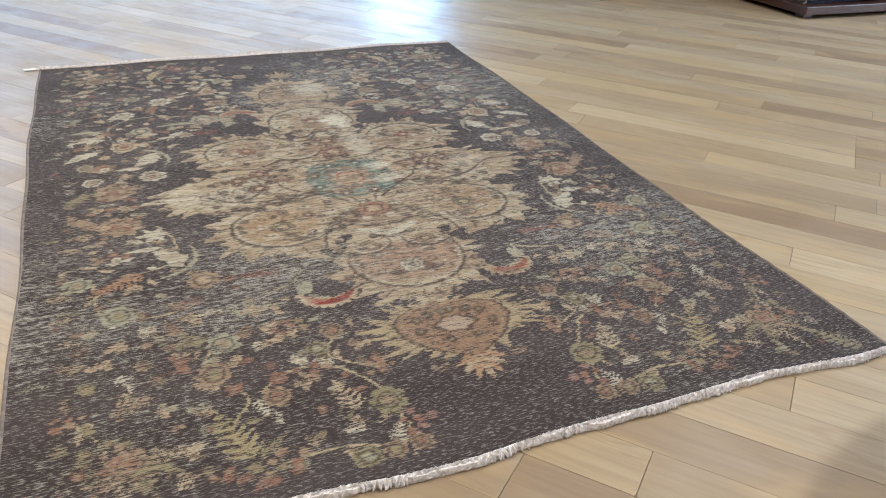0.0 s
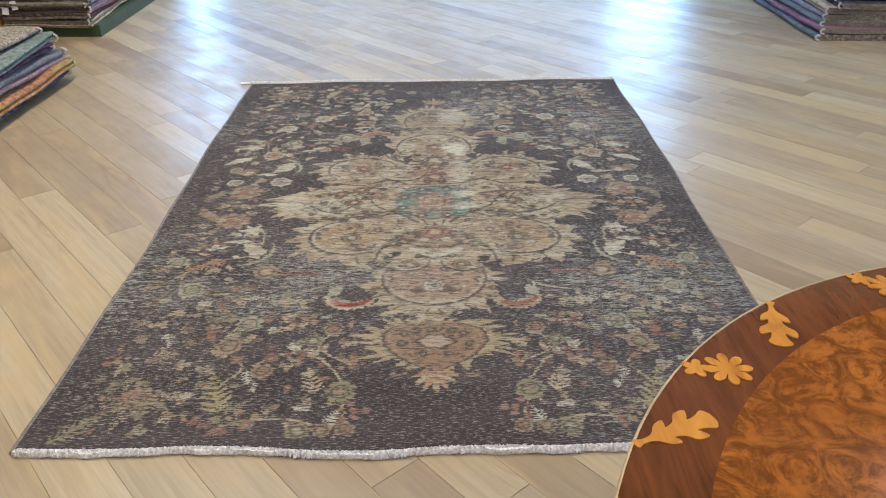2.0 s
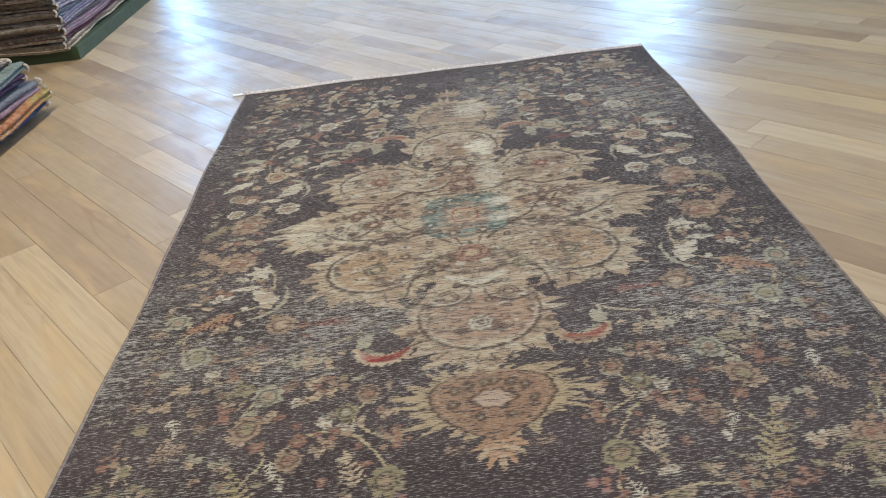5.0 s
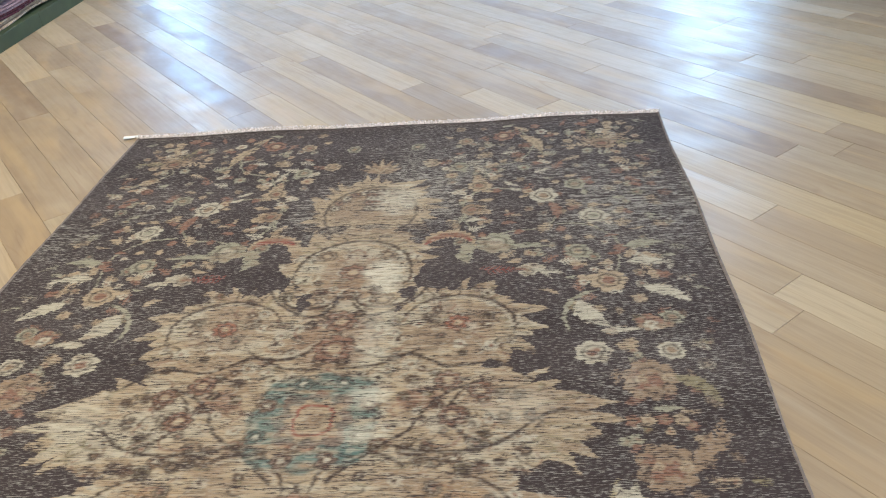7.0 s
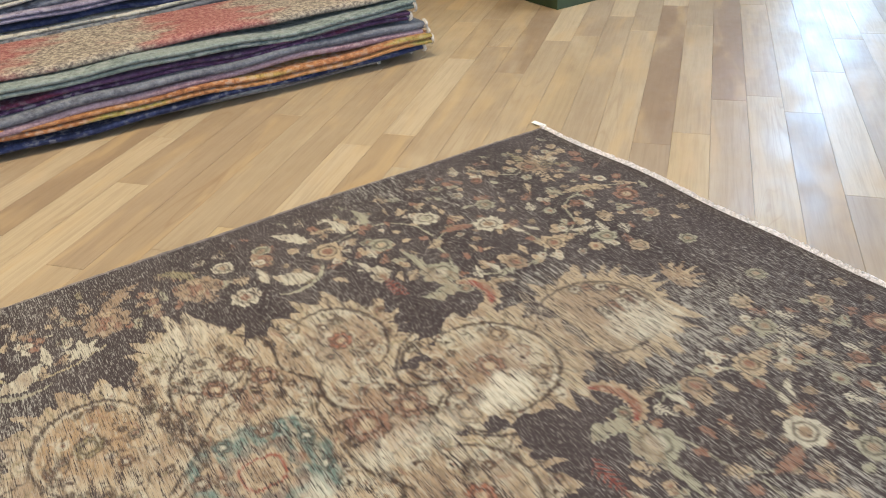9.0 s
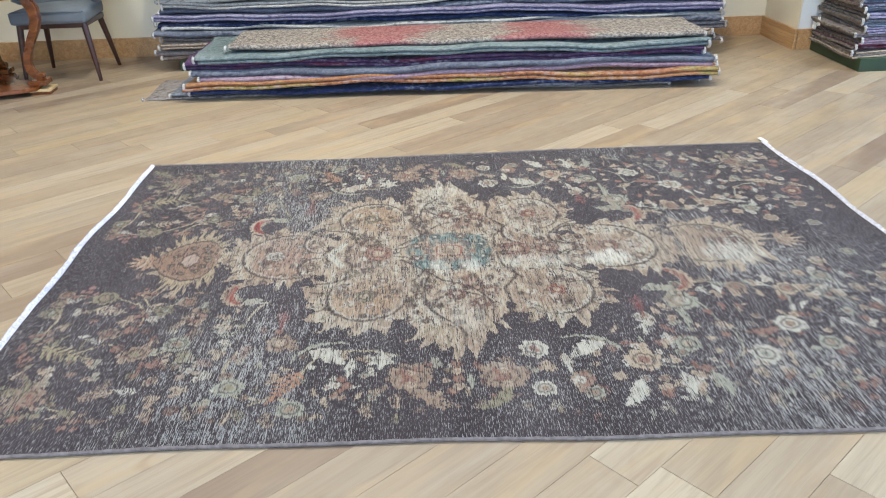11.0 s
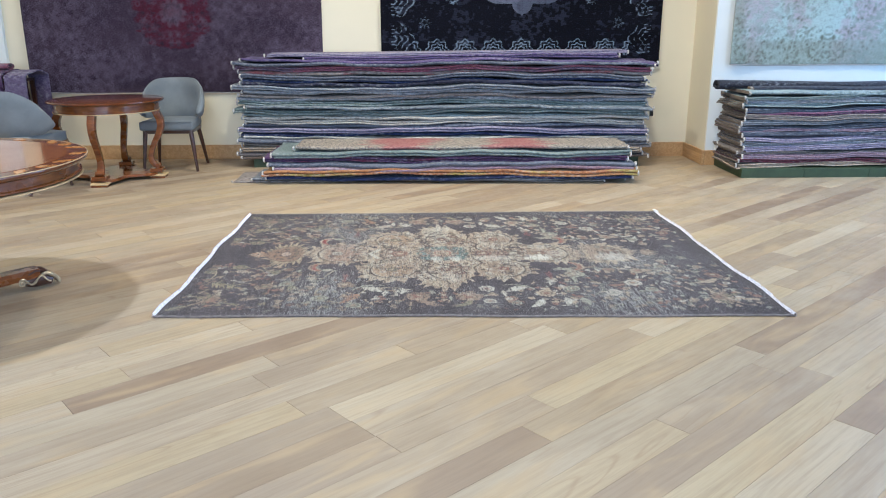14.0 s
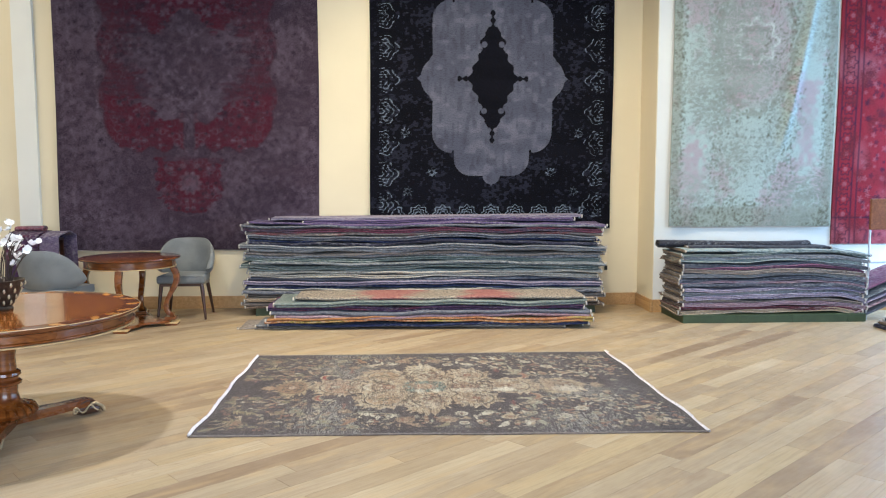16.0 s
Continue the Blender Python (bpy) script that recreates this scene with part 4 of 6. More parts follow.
    # every motif is worn thin along the weft
    thin = p.field(0.12, 0.0045) * 0.5 + p.field(0.05, 0.010) * 0.25 + p.field(0.3, 0.25) * 0.25
    p.cov = p.cov * np.clip(0.66 + 0.55 * thin, 0, 1)
    knots = p.field(0.022, 0.0045) * 0.5 + p.field(0.09, 0.0045) * 0.5
    bands = 0.6 * np.exp(-((p.v + 0.72) / 0.26) ** 2) + 0.6 * np.exp(-((p.v - 0.88) / 0.30) ** 2) + 0.5
    haze = np.clip((knots * 0.6 + p.field(0.30, 0.22) * 0.4 - 0.45) * 3.0, 0, 0.60) * bands
    spared = 1 - 0.85 * np.exp(-((au - 0.28) / 0.11) ** 4 - ((np.abs(p.v + 0.12) - 0.74) / 0.10) ** 4)
    haze = haze * spared
    p.shade(haze * np.clip(1.1 - 1.3 * p.cov, 0.25, 1), lin(160, 154, 144))
    p.cov = np.maximum(p.cov, haze * 0.9)
    gone = np.clip((p.field(0.026, 0.0045) * 0.55 + p.field(0.10, 0.006) * 0.45 - 0.56) * 5, 0, 0.30)
    p.cov = p.cov * (1 - gone * spared)
    return p


CA, CB, CC, CD = (-0.300, 1.000), (1.743, 0.980), (1.832, 4.047), (-0.300, 4.000)


def rug_spot(a, b):
    x = (CA[0] * (1 - a) + CB[0] * a) * (1 - b) + (CD[0] * (1 - a) + CC[0] * a) * b
    y = (CA[1] * (1 - a) + CB[1] * a) * (1 - b) + (CD[1] * (1 - a) + CC[1] * a) * b
    y = y + (0.008 * np.sin(a * 11 + 5 * b) + 0.005 * np.sin(a * 23 + 2)) * abs(2 * b - 1) ** 6
    return x, y


def hero_place(a, b, u, v):
    x, y = rug_spot(a, b)
    x = x + 0.006 * np.sin(v * 3.1) * (a - 0.5) * 2 + 0.003 * np.sin(v * 9)
    z = 0.0085 + 0.0012 * np.sin(v * 5 + u * 2) + 0.001 * np.sin(u * 7 - v * 3)
    return x, y, z


M_HERO = rug_material("worn_wool_rug", lin(60, 52, 52), lin(72, 64, 64), lin(150, 145, 138), (20, 380), 0.5, 0.26, 0.42, 0.08)
rug = tagged(new("area_rug"), "distressed dark brown wool rug with beige medallion, lying on floor", "rug")
part("woven_face", hero_pattern().mesh("woven_face", hero_place, 0.008, [M_HERO]), rug)


def fringe(name, b, s, wide, parent, seed):
    """Cotton tassels along one end, over a rolled heading."""
    rng = np.random.RandomState(seed)
    verts, faces = [], []
    n = 1500 if wide > 0.015 else 700
    for i in range(n):
        a = (i + rng.rand() * 0.8) / n
        x, y = rug_spot(a, b)
        wob = 0.002 * math.sin(a * 23 + seed) + 0.002 * math.sin(a * 61)
        long = wide * rng.uniform(0.3, 0.85) * (1 + 0.3 * math.sin(a * 47 + seed) * math.sin(a * 19)) + wob
        dx = rng.normal(0, 0.012)
        up = 0.006 + 0.012 * rng.rand()
        r = rng.uniform(0.0016, 0.0036)
        path = [(x, y - 0.006 * s, 0.009), (x + dx * 0.3, y + s * long * 0.35, 0.010 + up * 0.6), (x + dx * 0.7, y + s * long * 0.7, 0.006 + up * 0.7), (x + dx, y + s * long, 0.003 + up * 0.15)]
        k0 = len(verts)
        for j, q in enumerate(path):
            w = r * (1.0, 1.25, 1.1, 0.5)[j]
            verts += [(q[0] - w, q[1], q[2]), (q[0], q[1], q[2] + w), (q[0] + w, q[1], q[2]), (q[0], q[1], q[2] - w * 0.6)]
        for j in range(3):
            for k in range(4):
                faces.append((k0 + 4 * j + k, k0 + 4 * j + (k + 1) % 4, k0 + 4 * j + 4 + (k + 1) % 4, k0 + 4 * j + 4 + k))
    # the rolled heading
    m, k0 = 240, len(verts)
    for i in range(m + 1):
        a = i / m
        x, y = rug_spot(a, b)
        h = 0.009 + 0.004 * rng.rand()
        y += s * (wide * 0.22 + 0.003 * math.sin(a * 37 + seed) + 0.002 * math.sin(a * 90) + 0.003 * rng.rand())
        for k in range(6):
            t = k * math.pi / 3
            verts.append((x, y + wide * ((0.32 if wide > 0.015 else 0.2) + 0.2 * rng.rand()) * math.cos(t), 0.007 + h * math.sin(t)))
    for i in range(m):
        for k in range(6):
            j = (k + 1) % 6
            faces.append((k0 + 6 * i + k, k0 + 6 * i + j, k0 + 6 * i + 6 + j, k0 + 6 * i + 6 + k))
    part(name, mesh(name, verts, faces, M_FRINGE), parent, "white knotted cotton fringe")


fringe("fringe", 0.0, -1, 0.0165, rug, 5)
fringe("fringe", 1.0, 1, 0.012, rug, 9)
for a in (0.0, 1.0):
    pts = []
    for i in range(120):
        b = i / 119
        v = b * 3.03 - 1.515
        x, y = rug_spot(a, b)
        pts.append((x + 0.006 * math.sin(v * 3.1) * (a - 0.5) * 2 + 0.003 * math.sin(v * 9), y, 0.0065 + 0.001 * math.sin(i * 2.3)))
    part("selvedge", sweep("selvedge", pts, (0.005, 0.0055), M_SELV, 6, (1, 0, 0)), rug)
tag = box("label_tag", (-0.03, -0.012, 0), (0.03, 0.012, 0.002), M_TAG, 0.0006, 1)
part("label_tag", tag, rug, "small white paper label at rug corner", pose(-0.335, 4.015, 0.006, 0, 4, 15))


# ---- rugs hanging on the walls ----
HANG = Matrix(((0, 0, 1, 0), (1, 0, 0, 0), (0, 1, 0, 0), (0, 0, 0, 1)))


def hanging(name, p, x, yc, zc, mat, label, wave=0.012, sag=0.03, fold=None):
    def place(a, b, u, v):
        z = 0.03 + wave * (np.sin(u * 2.7 + v * 0.8) + 0.5 * np.sin(u * 6.1 - v)) * (1.1 - b)
        if fold is not None:
            z = z + fold(u, v)
        drop = sag * (np.sin(a * math.pi) * 0.8 + 0.3 * np.sin(a * 9)) * (1 - b)
        return u + 0.012 * np.sin(v * 2 + 1) * (1 - b), v - drop, z
    ob = thing(name, p.mesh(name, place, 0.010, [mat]), label, "rug", "rugs hung on the wall")
    ob.matrix_world = Matrix.Translation((x, yc, zc)) @ HANG
    # pale bound hem along the lower edge
    a = np.linspace(0, 1, 40)
    hx, hy, hz = place(a, 0 * a, (a - 0.5) * p.wide, 0 * a - p.long / 2)
    part("hem", sweep("hem", [(float(i), float(j) - 0.005, float(k) - 0.004) for i, j, k in zip(hx, hy, hz)], (0.008, 0.006), M_HEM, 6, (0, 0, 1)), ob, "pale woven hem")
    return ob


def purple_pattern():
    p = Pattern(2.95, 3.5, 0.011, 11)
    rng = p.rng
    mauve, pale, wine = lin(82, 71, 84), lin(96, 85, 98), lin(72, 22, 37)
    au, v = np.abs(p.u), p.v
    streaks = p.field(0.6, 0.016) * 0.6 + p.field(0.2, 0.03) * 0.4
    mott = p.field(0.05, 0.04) * 0.5 + p.field(0.5, 0.3) * 0.5
    p.put(np.clip(mott * 1.3 - 0.12, 0, 0.8), mauve)

    def soft(d, w=0.035):
        return np.clip(0.5 + d / w, 0, 1)
    ragged = 0.10 * (p.field(0.16, 0.03) - 0.5) + 0.06 * (p.field(0.05, 0.04) - 0.5)
    # wine field left round the worn medallion: a band at the top, the sides, two wings and a tail
    band = soft(0.78 - au + ragged) * soft(v - 0.84 - 0.12 * np.cos(au * 9) + ragged)
    sides = soft(0.97 + 0.05 * np.cos(v * 11) - au) * soft(au - 0.60 + 0.10 * np.cos(v * 7) + 3 * ragged, 0.2) * soft(v + 0.15) * 0.72
    wings = soft(0.95 - 0.22 * np.clip((-v - 0.25) / 0.36, 0, 1) ** 2 - au) * soft(v + 0.60 + 0.03 * np.cos(au * 22)) * soft(-v - 0.08 + 0.25 * np.clip(au - 0.35, 0, 1) - 0.22 * np.exp(-((au - 0.22) / 0.16) ** 2) + ragged) * soft(au - 0.06)
    tail = soft(0.37 * np.clip(1 - np.clip((-v - 0.98) / 0.36, 0, 1) ** 2, 0, 1) ** 0.5 - au + ragged) * soft(-v - 0.70 + ragged, 0.1) * soft(v + 1.33)
    p.put(np.maximum(np.maximum(band, sides), np.maximum(wings, tail)) * (0.45 + 0.7 * streaks), wine)
    outline = np.maximum(np.maximum(wings, sides), tail)
    p.shade(np.clip(1 - np.abs(outline - 0.5) / 0.4, 0, 1) * 0.5, lin(44, 26, 36))
    # grey flowers on the middle line
    for v0, r0 in ((-0.02, 0.30), (-0.52, 0.10), (-0.98, 0.15), (0.78, 0.22), (0.38, 0.34), (1.25, 0.25)):
        th, d = np.arctan2(v - v0, au), np.hypot(au, v - v0)
        p.shade(np.clip((r0 * (0.7 + 0.3 * np.abs(np.cos(5 * th))) - d) / 0.03, 0, 0.75) * (0.4 + 0.6 * p.field(0.05, 0.04)), pale)
        p.shade(np.clip(1 - np.abs(d - r0 * 0.55) / 0.012, 0, 0.6), lin(50, 38, 50))
    # paler guard stripes of the border
    for edge in (1.02, 1.30, 1.40):
        p.shade(np.clip(1 - np.abs(au - edge) / 0.03, 0, 0.55), pale)
    p.shade(np.clip(1 - np.abs(v + 1.38) / 0.05, 0, 0.6), pale)
    for k in range(1150):
        u0, v0 = rng.uniform(0, 1.45), rng.uniform(-1.73, 1.73)
        c = lin(88, 74, 88) if rng.rand() < 0.4 else lin(38, 28, 40)
        x, y = p.local(u0, v0)
        d, th = np.hypot(x, y), np.arctan2(y, x)
        r = rng.uniform(0.014, 0.045)
        if rng.rand() < 0.55:
            p.shade(np.where(d < 0.07, 0.5 + (r * (0.65 + 0.35 * np.cos(6 * th)) - d) / 0.012, 0) * 0.55, c)
        else:
            p.shade(np.where(d < 0.07, 1 - np.abs(d - r * (1 + 0.15 * np.cos(5 * th))) / 0.009, 0) * 0.6, c)
    return p


def black_pattern():
    p = Pattern(2.84, 3.48, 0.009, 21)
    sv = p.v
    au, v = np.abs(p.u), np.where(sv > 0, sv * 0.95, -sv)
    grey, ink, line = lin(76, 78, 92), lin(13, 13, 19), lin(128, 138, 152)
    speck = p.field(0.03, 0.025) * 0.6 + p.field(0.2, 0.15) * 0.4
    p.put(np.clip((speck - 0.46) * 3, 0, 0.65), lin(36, 37, 48))

    def fill(d, colour, strength=1.0):
        p.put(np.clip(0.5 + d / 0.012, 0, 1), colour, strength)
    # stepped and scalloped cartouche
    d = np.minimum(0.70 - au, 0.82 - v)
    d = np.maximum(d, np.minimum(np.minimum(0.70 - au, 0.80 - v), 9))
    corner = 0.23 - np.hypot(np.maximum(au - 0.47, 0), np.maximum(v - 0.62, 0))
    d = np.where((au > 0.47) & (v > 0.62), np.minimum(corner, 0.22), d)
    lower = np.where((au > 0.24) & (v > 0.92), 0.20 - np.hypot(au - 0.24, v - 0.92), np.minimum(0.44 - au, 1.12 - v))
    d = np.maximum(d, lower)
    d = np.maximum(d, 0.10 - np.hypot(au - 0.60, np.maximum(v - 0.14, 0)) + 0.05)
    d = np.maximum(d, 0.24 - np.hypot(np.maximum(au - 0.60, 0) * 1.0, v))
    d = np.maximum(d, (0.88 - au) * 0.5 - v * 0.55)
    d = np.maximum(d, np.minimum(0.10 - np.hypot(au, v - 1.12), 9))
    d = np.maximum(d, (1.24 - v) * 0.4 - au * 0.9)
    worn = p.field(0.25, 0.2)
    fill(d, grey)
    p.shade(np.clip((worn - 0.4) * 1.5, 0, 0.6) * (d > 0), lin(96, 98, 112))
    p.shade(np.clip((p.field(0.03, 0.10) - 0.55) * 2, 0, 0.5) * (d > 0), lin(62, 63, 76))
    p.shade(np.clip((p.field(0.08, 0.06) - 0.6) * 1.5, 0, 0.4) * (d > 0), lin(112, 113, 128))
    # dark pendant within
    w = np.where(v < 0.28, 0.29 - 0.52 * v, np.where(v < 0.42, 0.135, 0.135 - 0.62 * (v - 0.42)))
    w = w + 0.016 * np.cos(v * 48) * (v < 0.5)
    q = np.minimum(w - au, 0.56 - v)
    q = np.maximum(q, np.minimum(0.030 * (0.65 + 0.35 * np.cos(v * 80)) - au, 0.74 - v))
    q = np.maximum(q, np.minimum(0.030 * (0.65 + 0.35 * np.cos(au * 80)) - v, 0.41 - au))
    q = np.minimum(q, np.hypot(au - 0.10, v - 0.37) - 0.035)
    k = np.clip(0.5 + q / 0.012, 0, 1)
    p.shade(k, ink)
    p.cov = p.cov * (1 - k * 0.9)
    # side border of scrolling palmettes
    i = np.round((sv + 0.02) / 0.36)
    y = sv + 0.02 - i * 0.36
    x = 1.30 - au
    th = np.arctan2(y, x * 0.8)
    rr = np.hypot(x * 0.8, y)
    for r, w in ((0.148, 0.0085), (0.105, 0.006), (0.065, 0.0075), (0.03, 0.008)):
        dd = np.abs(rr - r * (1 + 0.10 * np.cos(th * 6) + 0.06 * np.cos(th * 2)))
        p.put(np.where((x > -0.02) & (np.abs(y) < 0.172) & (p.field(0.03, 0.03) > 0.36), np.clip(1 - dd / w, 0, 1), 0) * 0.78, line)
    curl = np.abs(np.hypot(x - 0.06, np.abs(y) - 0.085) - 0.028)
    p.put(np.clip(1 - curl / 0.008, 0, 1) * 0.5 * (x > 0), line)
    # bottom and top border of palmettes
    j = np.round(p.u / 0.285)
    x = p.u - j * 0.285
    y = v - 1.57
    for r in (0.10, 0.065, 0.035):
        rr = np.hypot(x * 0.95, y + 0.0)
        th = np.arctan2(-y, x)
        dd = np.abs(rr - r * (1 + 0.12 * np.cos(th * 8)))
        p.put(np.where((y < 0.05) & (au < 1.1), np.clip(1 - dd / 0.012, 0, 1), 0) * 0.8, line)
    for u0, v0 in ((0.70, 0.0 - 1.08), (1.02, -0.62), (0.98, -1.30), (0.70, 1.08)):
        p.rosette(u0, v0, 0.06, line, ink, 8, 0.4, ink)
    return p


def mint_pattern():
    p = Pattern(1.86, 3.4, 0.011, 31)
    rng = p.rng
    mint, pink, olive = lin(176, 192, 186), lin(176, 152, 158), lin(92, 90, 72)
    p.put(np.clip(p.field(0.3, 0.4) * 0.8 + p.field(0.03, 0.02) * 0.6, 0, 1), mint)
    tone = p.field(0.22, 0.5) * 0.7 + p.field(0.05, 0.05) * 0.3
    p.shade(np.clip((tone - 0.52) * 4, 0, 0.75), pink)
    au, v = np.abs(p.u), p.v
    border = np.clip((np.maximum(au - 0.80, -v - 1.45)) / 0.05, 0, 1)
    p.shade(border * 0.7, lin(140, 142, 126))
    ring = np.hypot(au / 0.42, (v - 0.35) / 0.78)
    p.shade(np.clip((1 - ring) * 3, 0, 0.55), pink)
    p.shade(np.clip(1 - np.abs(ring - 1.0) / 0.10, 0, 0.6) * (p.field(0.05, 0.05) > 0.4), lin(128, 128, 112))
    for k in range(2600):
        if rng.rand() < 0.5:
            u0, v0 = (rng.uniform(0.78, 0.92), rng.uniform(-1.7, 1.7)) if rng.rand() < 0.6 else (rng.uniform(0, 0.9), rng.uniform(-1.7, -1.35))
        else:
            t = rng.uniform(-1.5, 1.5)
            u0, v0 = abs(0.46 * math.cos(t * 3)) + rng.normal(0, 0.05), rng.uniform(-1.3, 1.6)
        r = rng.uniform(0.008, 0.018)
        x, y = p.local(u0, v0)
        d, th = np.hypot(x, y), np.arctan2(y, x)
        p.shade(np.where(d < 0.08, np.clip(0.5 + (r * (0.7 + 0.3 * np.cos(5 * th)) - d) / 0.012, 0, 1), 0) * rng.uniform(0.3, 0.8), olive)
    for v0 in (0.35,):
        x, y = p.local(0, v0, 0, False)
        d, th = np.hypot(x, y), np.arctan2(y, x)
        p.shade(np.clip(1 - np.abs(d - 0.22 - 0.03 * np.cos(8 * th)) / 0.03, 0, 0.7), lin(206, 214, 208))
        p.shade(np.clip(1 - np.abs(d - 0.14 - 0.02 * np.cos(8 * th)) / 0.02, 0, 0.6), olive)
    return p


def red_pattern():
    p = Pattern(1.10, 3.4, 0.011, 41)
    rng = p.rng
    rose, navy, dust = lin(134, 40, 50), lin(48, 32, 54), lin(160, 96, 104)
    p.put(np.clip(p.field(0.1, 0.1) * 0.7 + 0.35, 0, 1), rose)
    p.shade(np.clip((p.field(0.3, 0.5) - 0.55) * 3, 0, 0.6), dust)
    for edge in (0.50, 0.33, 0.27):
        p.shade(np.clip(1 - np.abs(-p.u - edge) / 0.016, 0, 0.85), navy)
    p.shade(np.clip(1 - np.abs(p.v + 1.40) / 0.016, 0, 0.85), navy)
    i = np.round(p.v / 0.17)
    y, x = p.v - i * 0.17, p.u + 0.415
    d, th = np.hypot(x, y), np.arctan2(y, x)
    p.shade(np.clip(1 - np.abs(d - 0.062 - 0.012 * np.cos(6 * th)) / 0.014, 0, 0.8), navy)
    p.shade(np.clip((0.03 - d) / 0.01, 0, 0.7), dust)
    for k in range(520):
        u0, v0 = rng.uniform(-0.24, 0.52), rng.uniform(-1.65, 1.65)
        x, y = p.local(u0, v0, 0, False)
        d, th = np.hypot(x, y), np.arctan2(y, x)
        p.shade(np.where(d < 0.08, np.clip(0.5 + (rng.uniform(0.015, 0.04) * (0.7 + 0.3 * np.cos(5 * th)) - d) / 0.012, 0, 1), 0) * 0.6, navy if rng.rand() < 0.6 else dust)
    return p


M_HEM = plain("woven_hem", lin(168, 160, 152), 0.95, 0, 0.2, 60)
M_PURPLE = rug_material("faded_purple_rug", lin(48, 38, 50), lin(58, 46, 58), lin(104, 93, 106), (40, 220), 0.5, 0.26, 0.5)
M_INKRUG = rug_material("ink_black_rug", lin(11, 11, 17), lin(16, 16, 23), lin(36, 36, 46), (26, 110), 0.25, 0.2, 0.26)
M_MINT = rug_material("pale_mint_rug", lin(138, 144, 134), lin(158, 164, 156), lin(186, 194, 188), (60, 150), 0.42, 0.28, 0.35)
M_ROSE = rug_material("rose_red_rug", lin(92, 34, 40), lin(104, 42, 48), lin(130, 82, 80), (30, 160), 0.2, 0.3, 0.25)
hanging("hanging_rug", purple_pattern(), X0, -0.185, 2.45, M_PURPLE, "faded purple and wine overdyed rug hung on cream wall", 0.012, 0.02)
hanging("hanging_rug", black_pattern(), X0, 3.30, 2.67, M_INKRUG, "black overdyed rug with grey medallion hung on wall", 0.006, 0.01)


def diagonal_fold(u, v):
    return 0.05 * np.exp(-((u - 0.52 - 0.19 * (v - 0.2)) / 0.05) ** 2) * np.clip((v + 0.9) / 0.5, 0, 1)


hanging("hanging_rug", mint_pattern(), XN, 6.165, 2.68, M_MINT, "pale mint and pink distressed rug hung with diagonal crease", 0.014, 0.012, diagonal_fold)
hanging("hanging_rug", red_pattern(), XN - 0.012, 7.68, 2.47, M_ROSE, "rose red patterned rug hung beside pale rug", 0.006, 0.0)


# ---- folded rugs in piles ----
def cl(name, a, b, spots=None):
    tone = [[1.02 * c + 2 for c in rgb] for rgb in (a, b)]
    return cloth("carpet_" + name, lin(*tone[0]), lin(*tone[1]), lin(*spots) if spots else None)


C = {
    "taupe": cl("taupe", (110, 100, 94), (136, 126, 118)), "grey": cl("grey", (104, 106, 112), (134, 136, 140)),
    "slate": cl("slate", (80, 82, 92), (102, 104, 114)), "navy": cl("navy", (28, 34, 62), (42, 50, 84)),
    "ink": cl("ink", (30, 30, 44), (48, 48, 66)), "teal": cl("teal", (92, 104, 102), (120, 128, 124)),
    "steel": cl("steel", (92, 98, 104), (120, 124, 128)), "cream": cl("cream", (156, 150, 140), (182, 176, 164)),
    "lilac": cl("lilac", (108, 100, 120), (140, 132, 150)), "violet": cl("violet", (72, 60, 92), (94, 80, 114)),
    "wine": cl("wine", (104, 52, 70), (128, 80, 92), (92, 90, 106)), "mint": cl("mint", (118, 130, 130), (142, 152, 150)),
    "rust": cl("rust", (140, 92, 62), (162, 118, 74), (138, 136, 70)), "pink": cl("pink", (128, 102, 112), (150, 128, 136)),
    "magenta": cl("magenta", (104, 66, 90), (128, 88, 110)), "charcoal": cl("charcoal", (36, 36, 42), (54, 54, 62)),
    "brown": cl("brown", (84, 72, 64), (112, 98, 86)), "tan": cl("tan", (148, 130, 108), (172, 154, 132)),
    "maroon": cl("maroon", (70, 26, 38), (92, 44, 54)), "olive": cl("olive", (110, 100, 62), (140, 100, 64), (150, 124, 62)),
    "plum": cl("plum", (56, 40, 66), (76, 52, 82), (96, 40, 58)), "heather": cl("heather", (84, 74, 98), (106, 94, 118)),
    "rose": cl("rose", (134, 122, 114), (112, 102, 98), (132, 58, 62)),
}


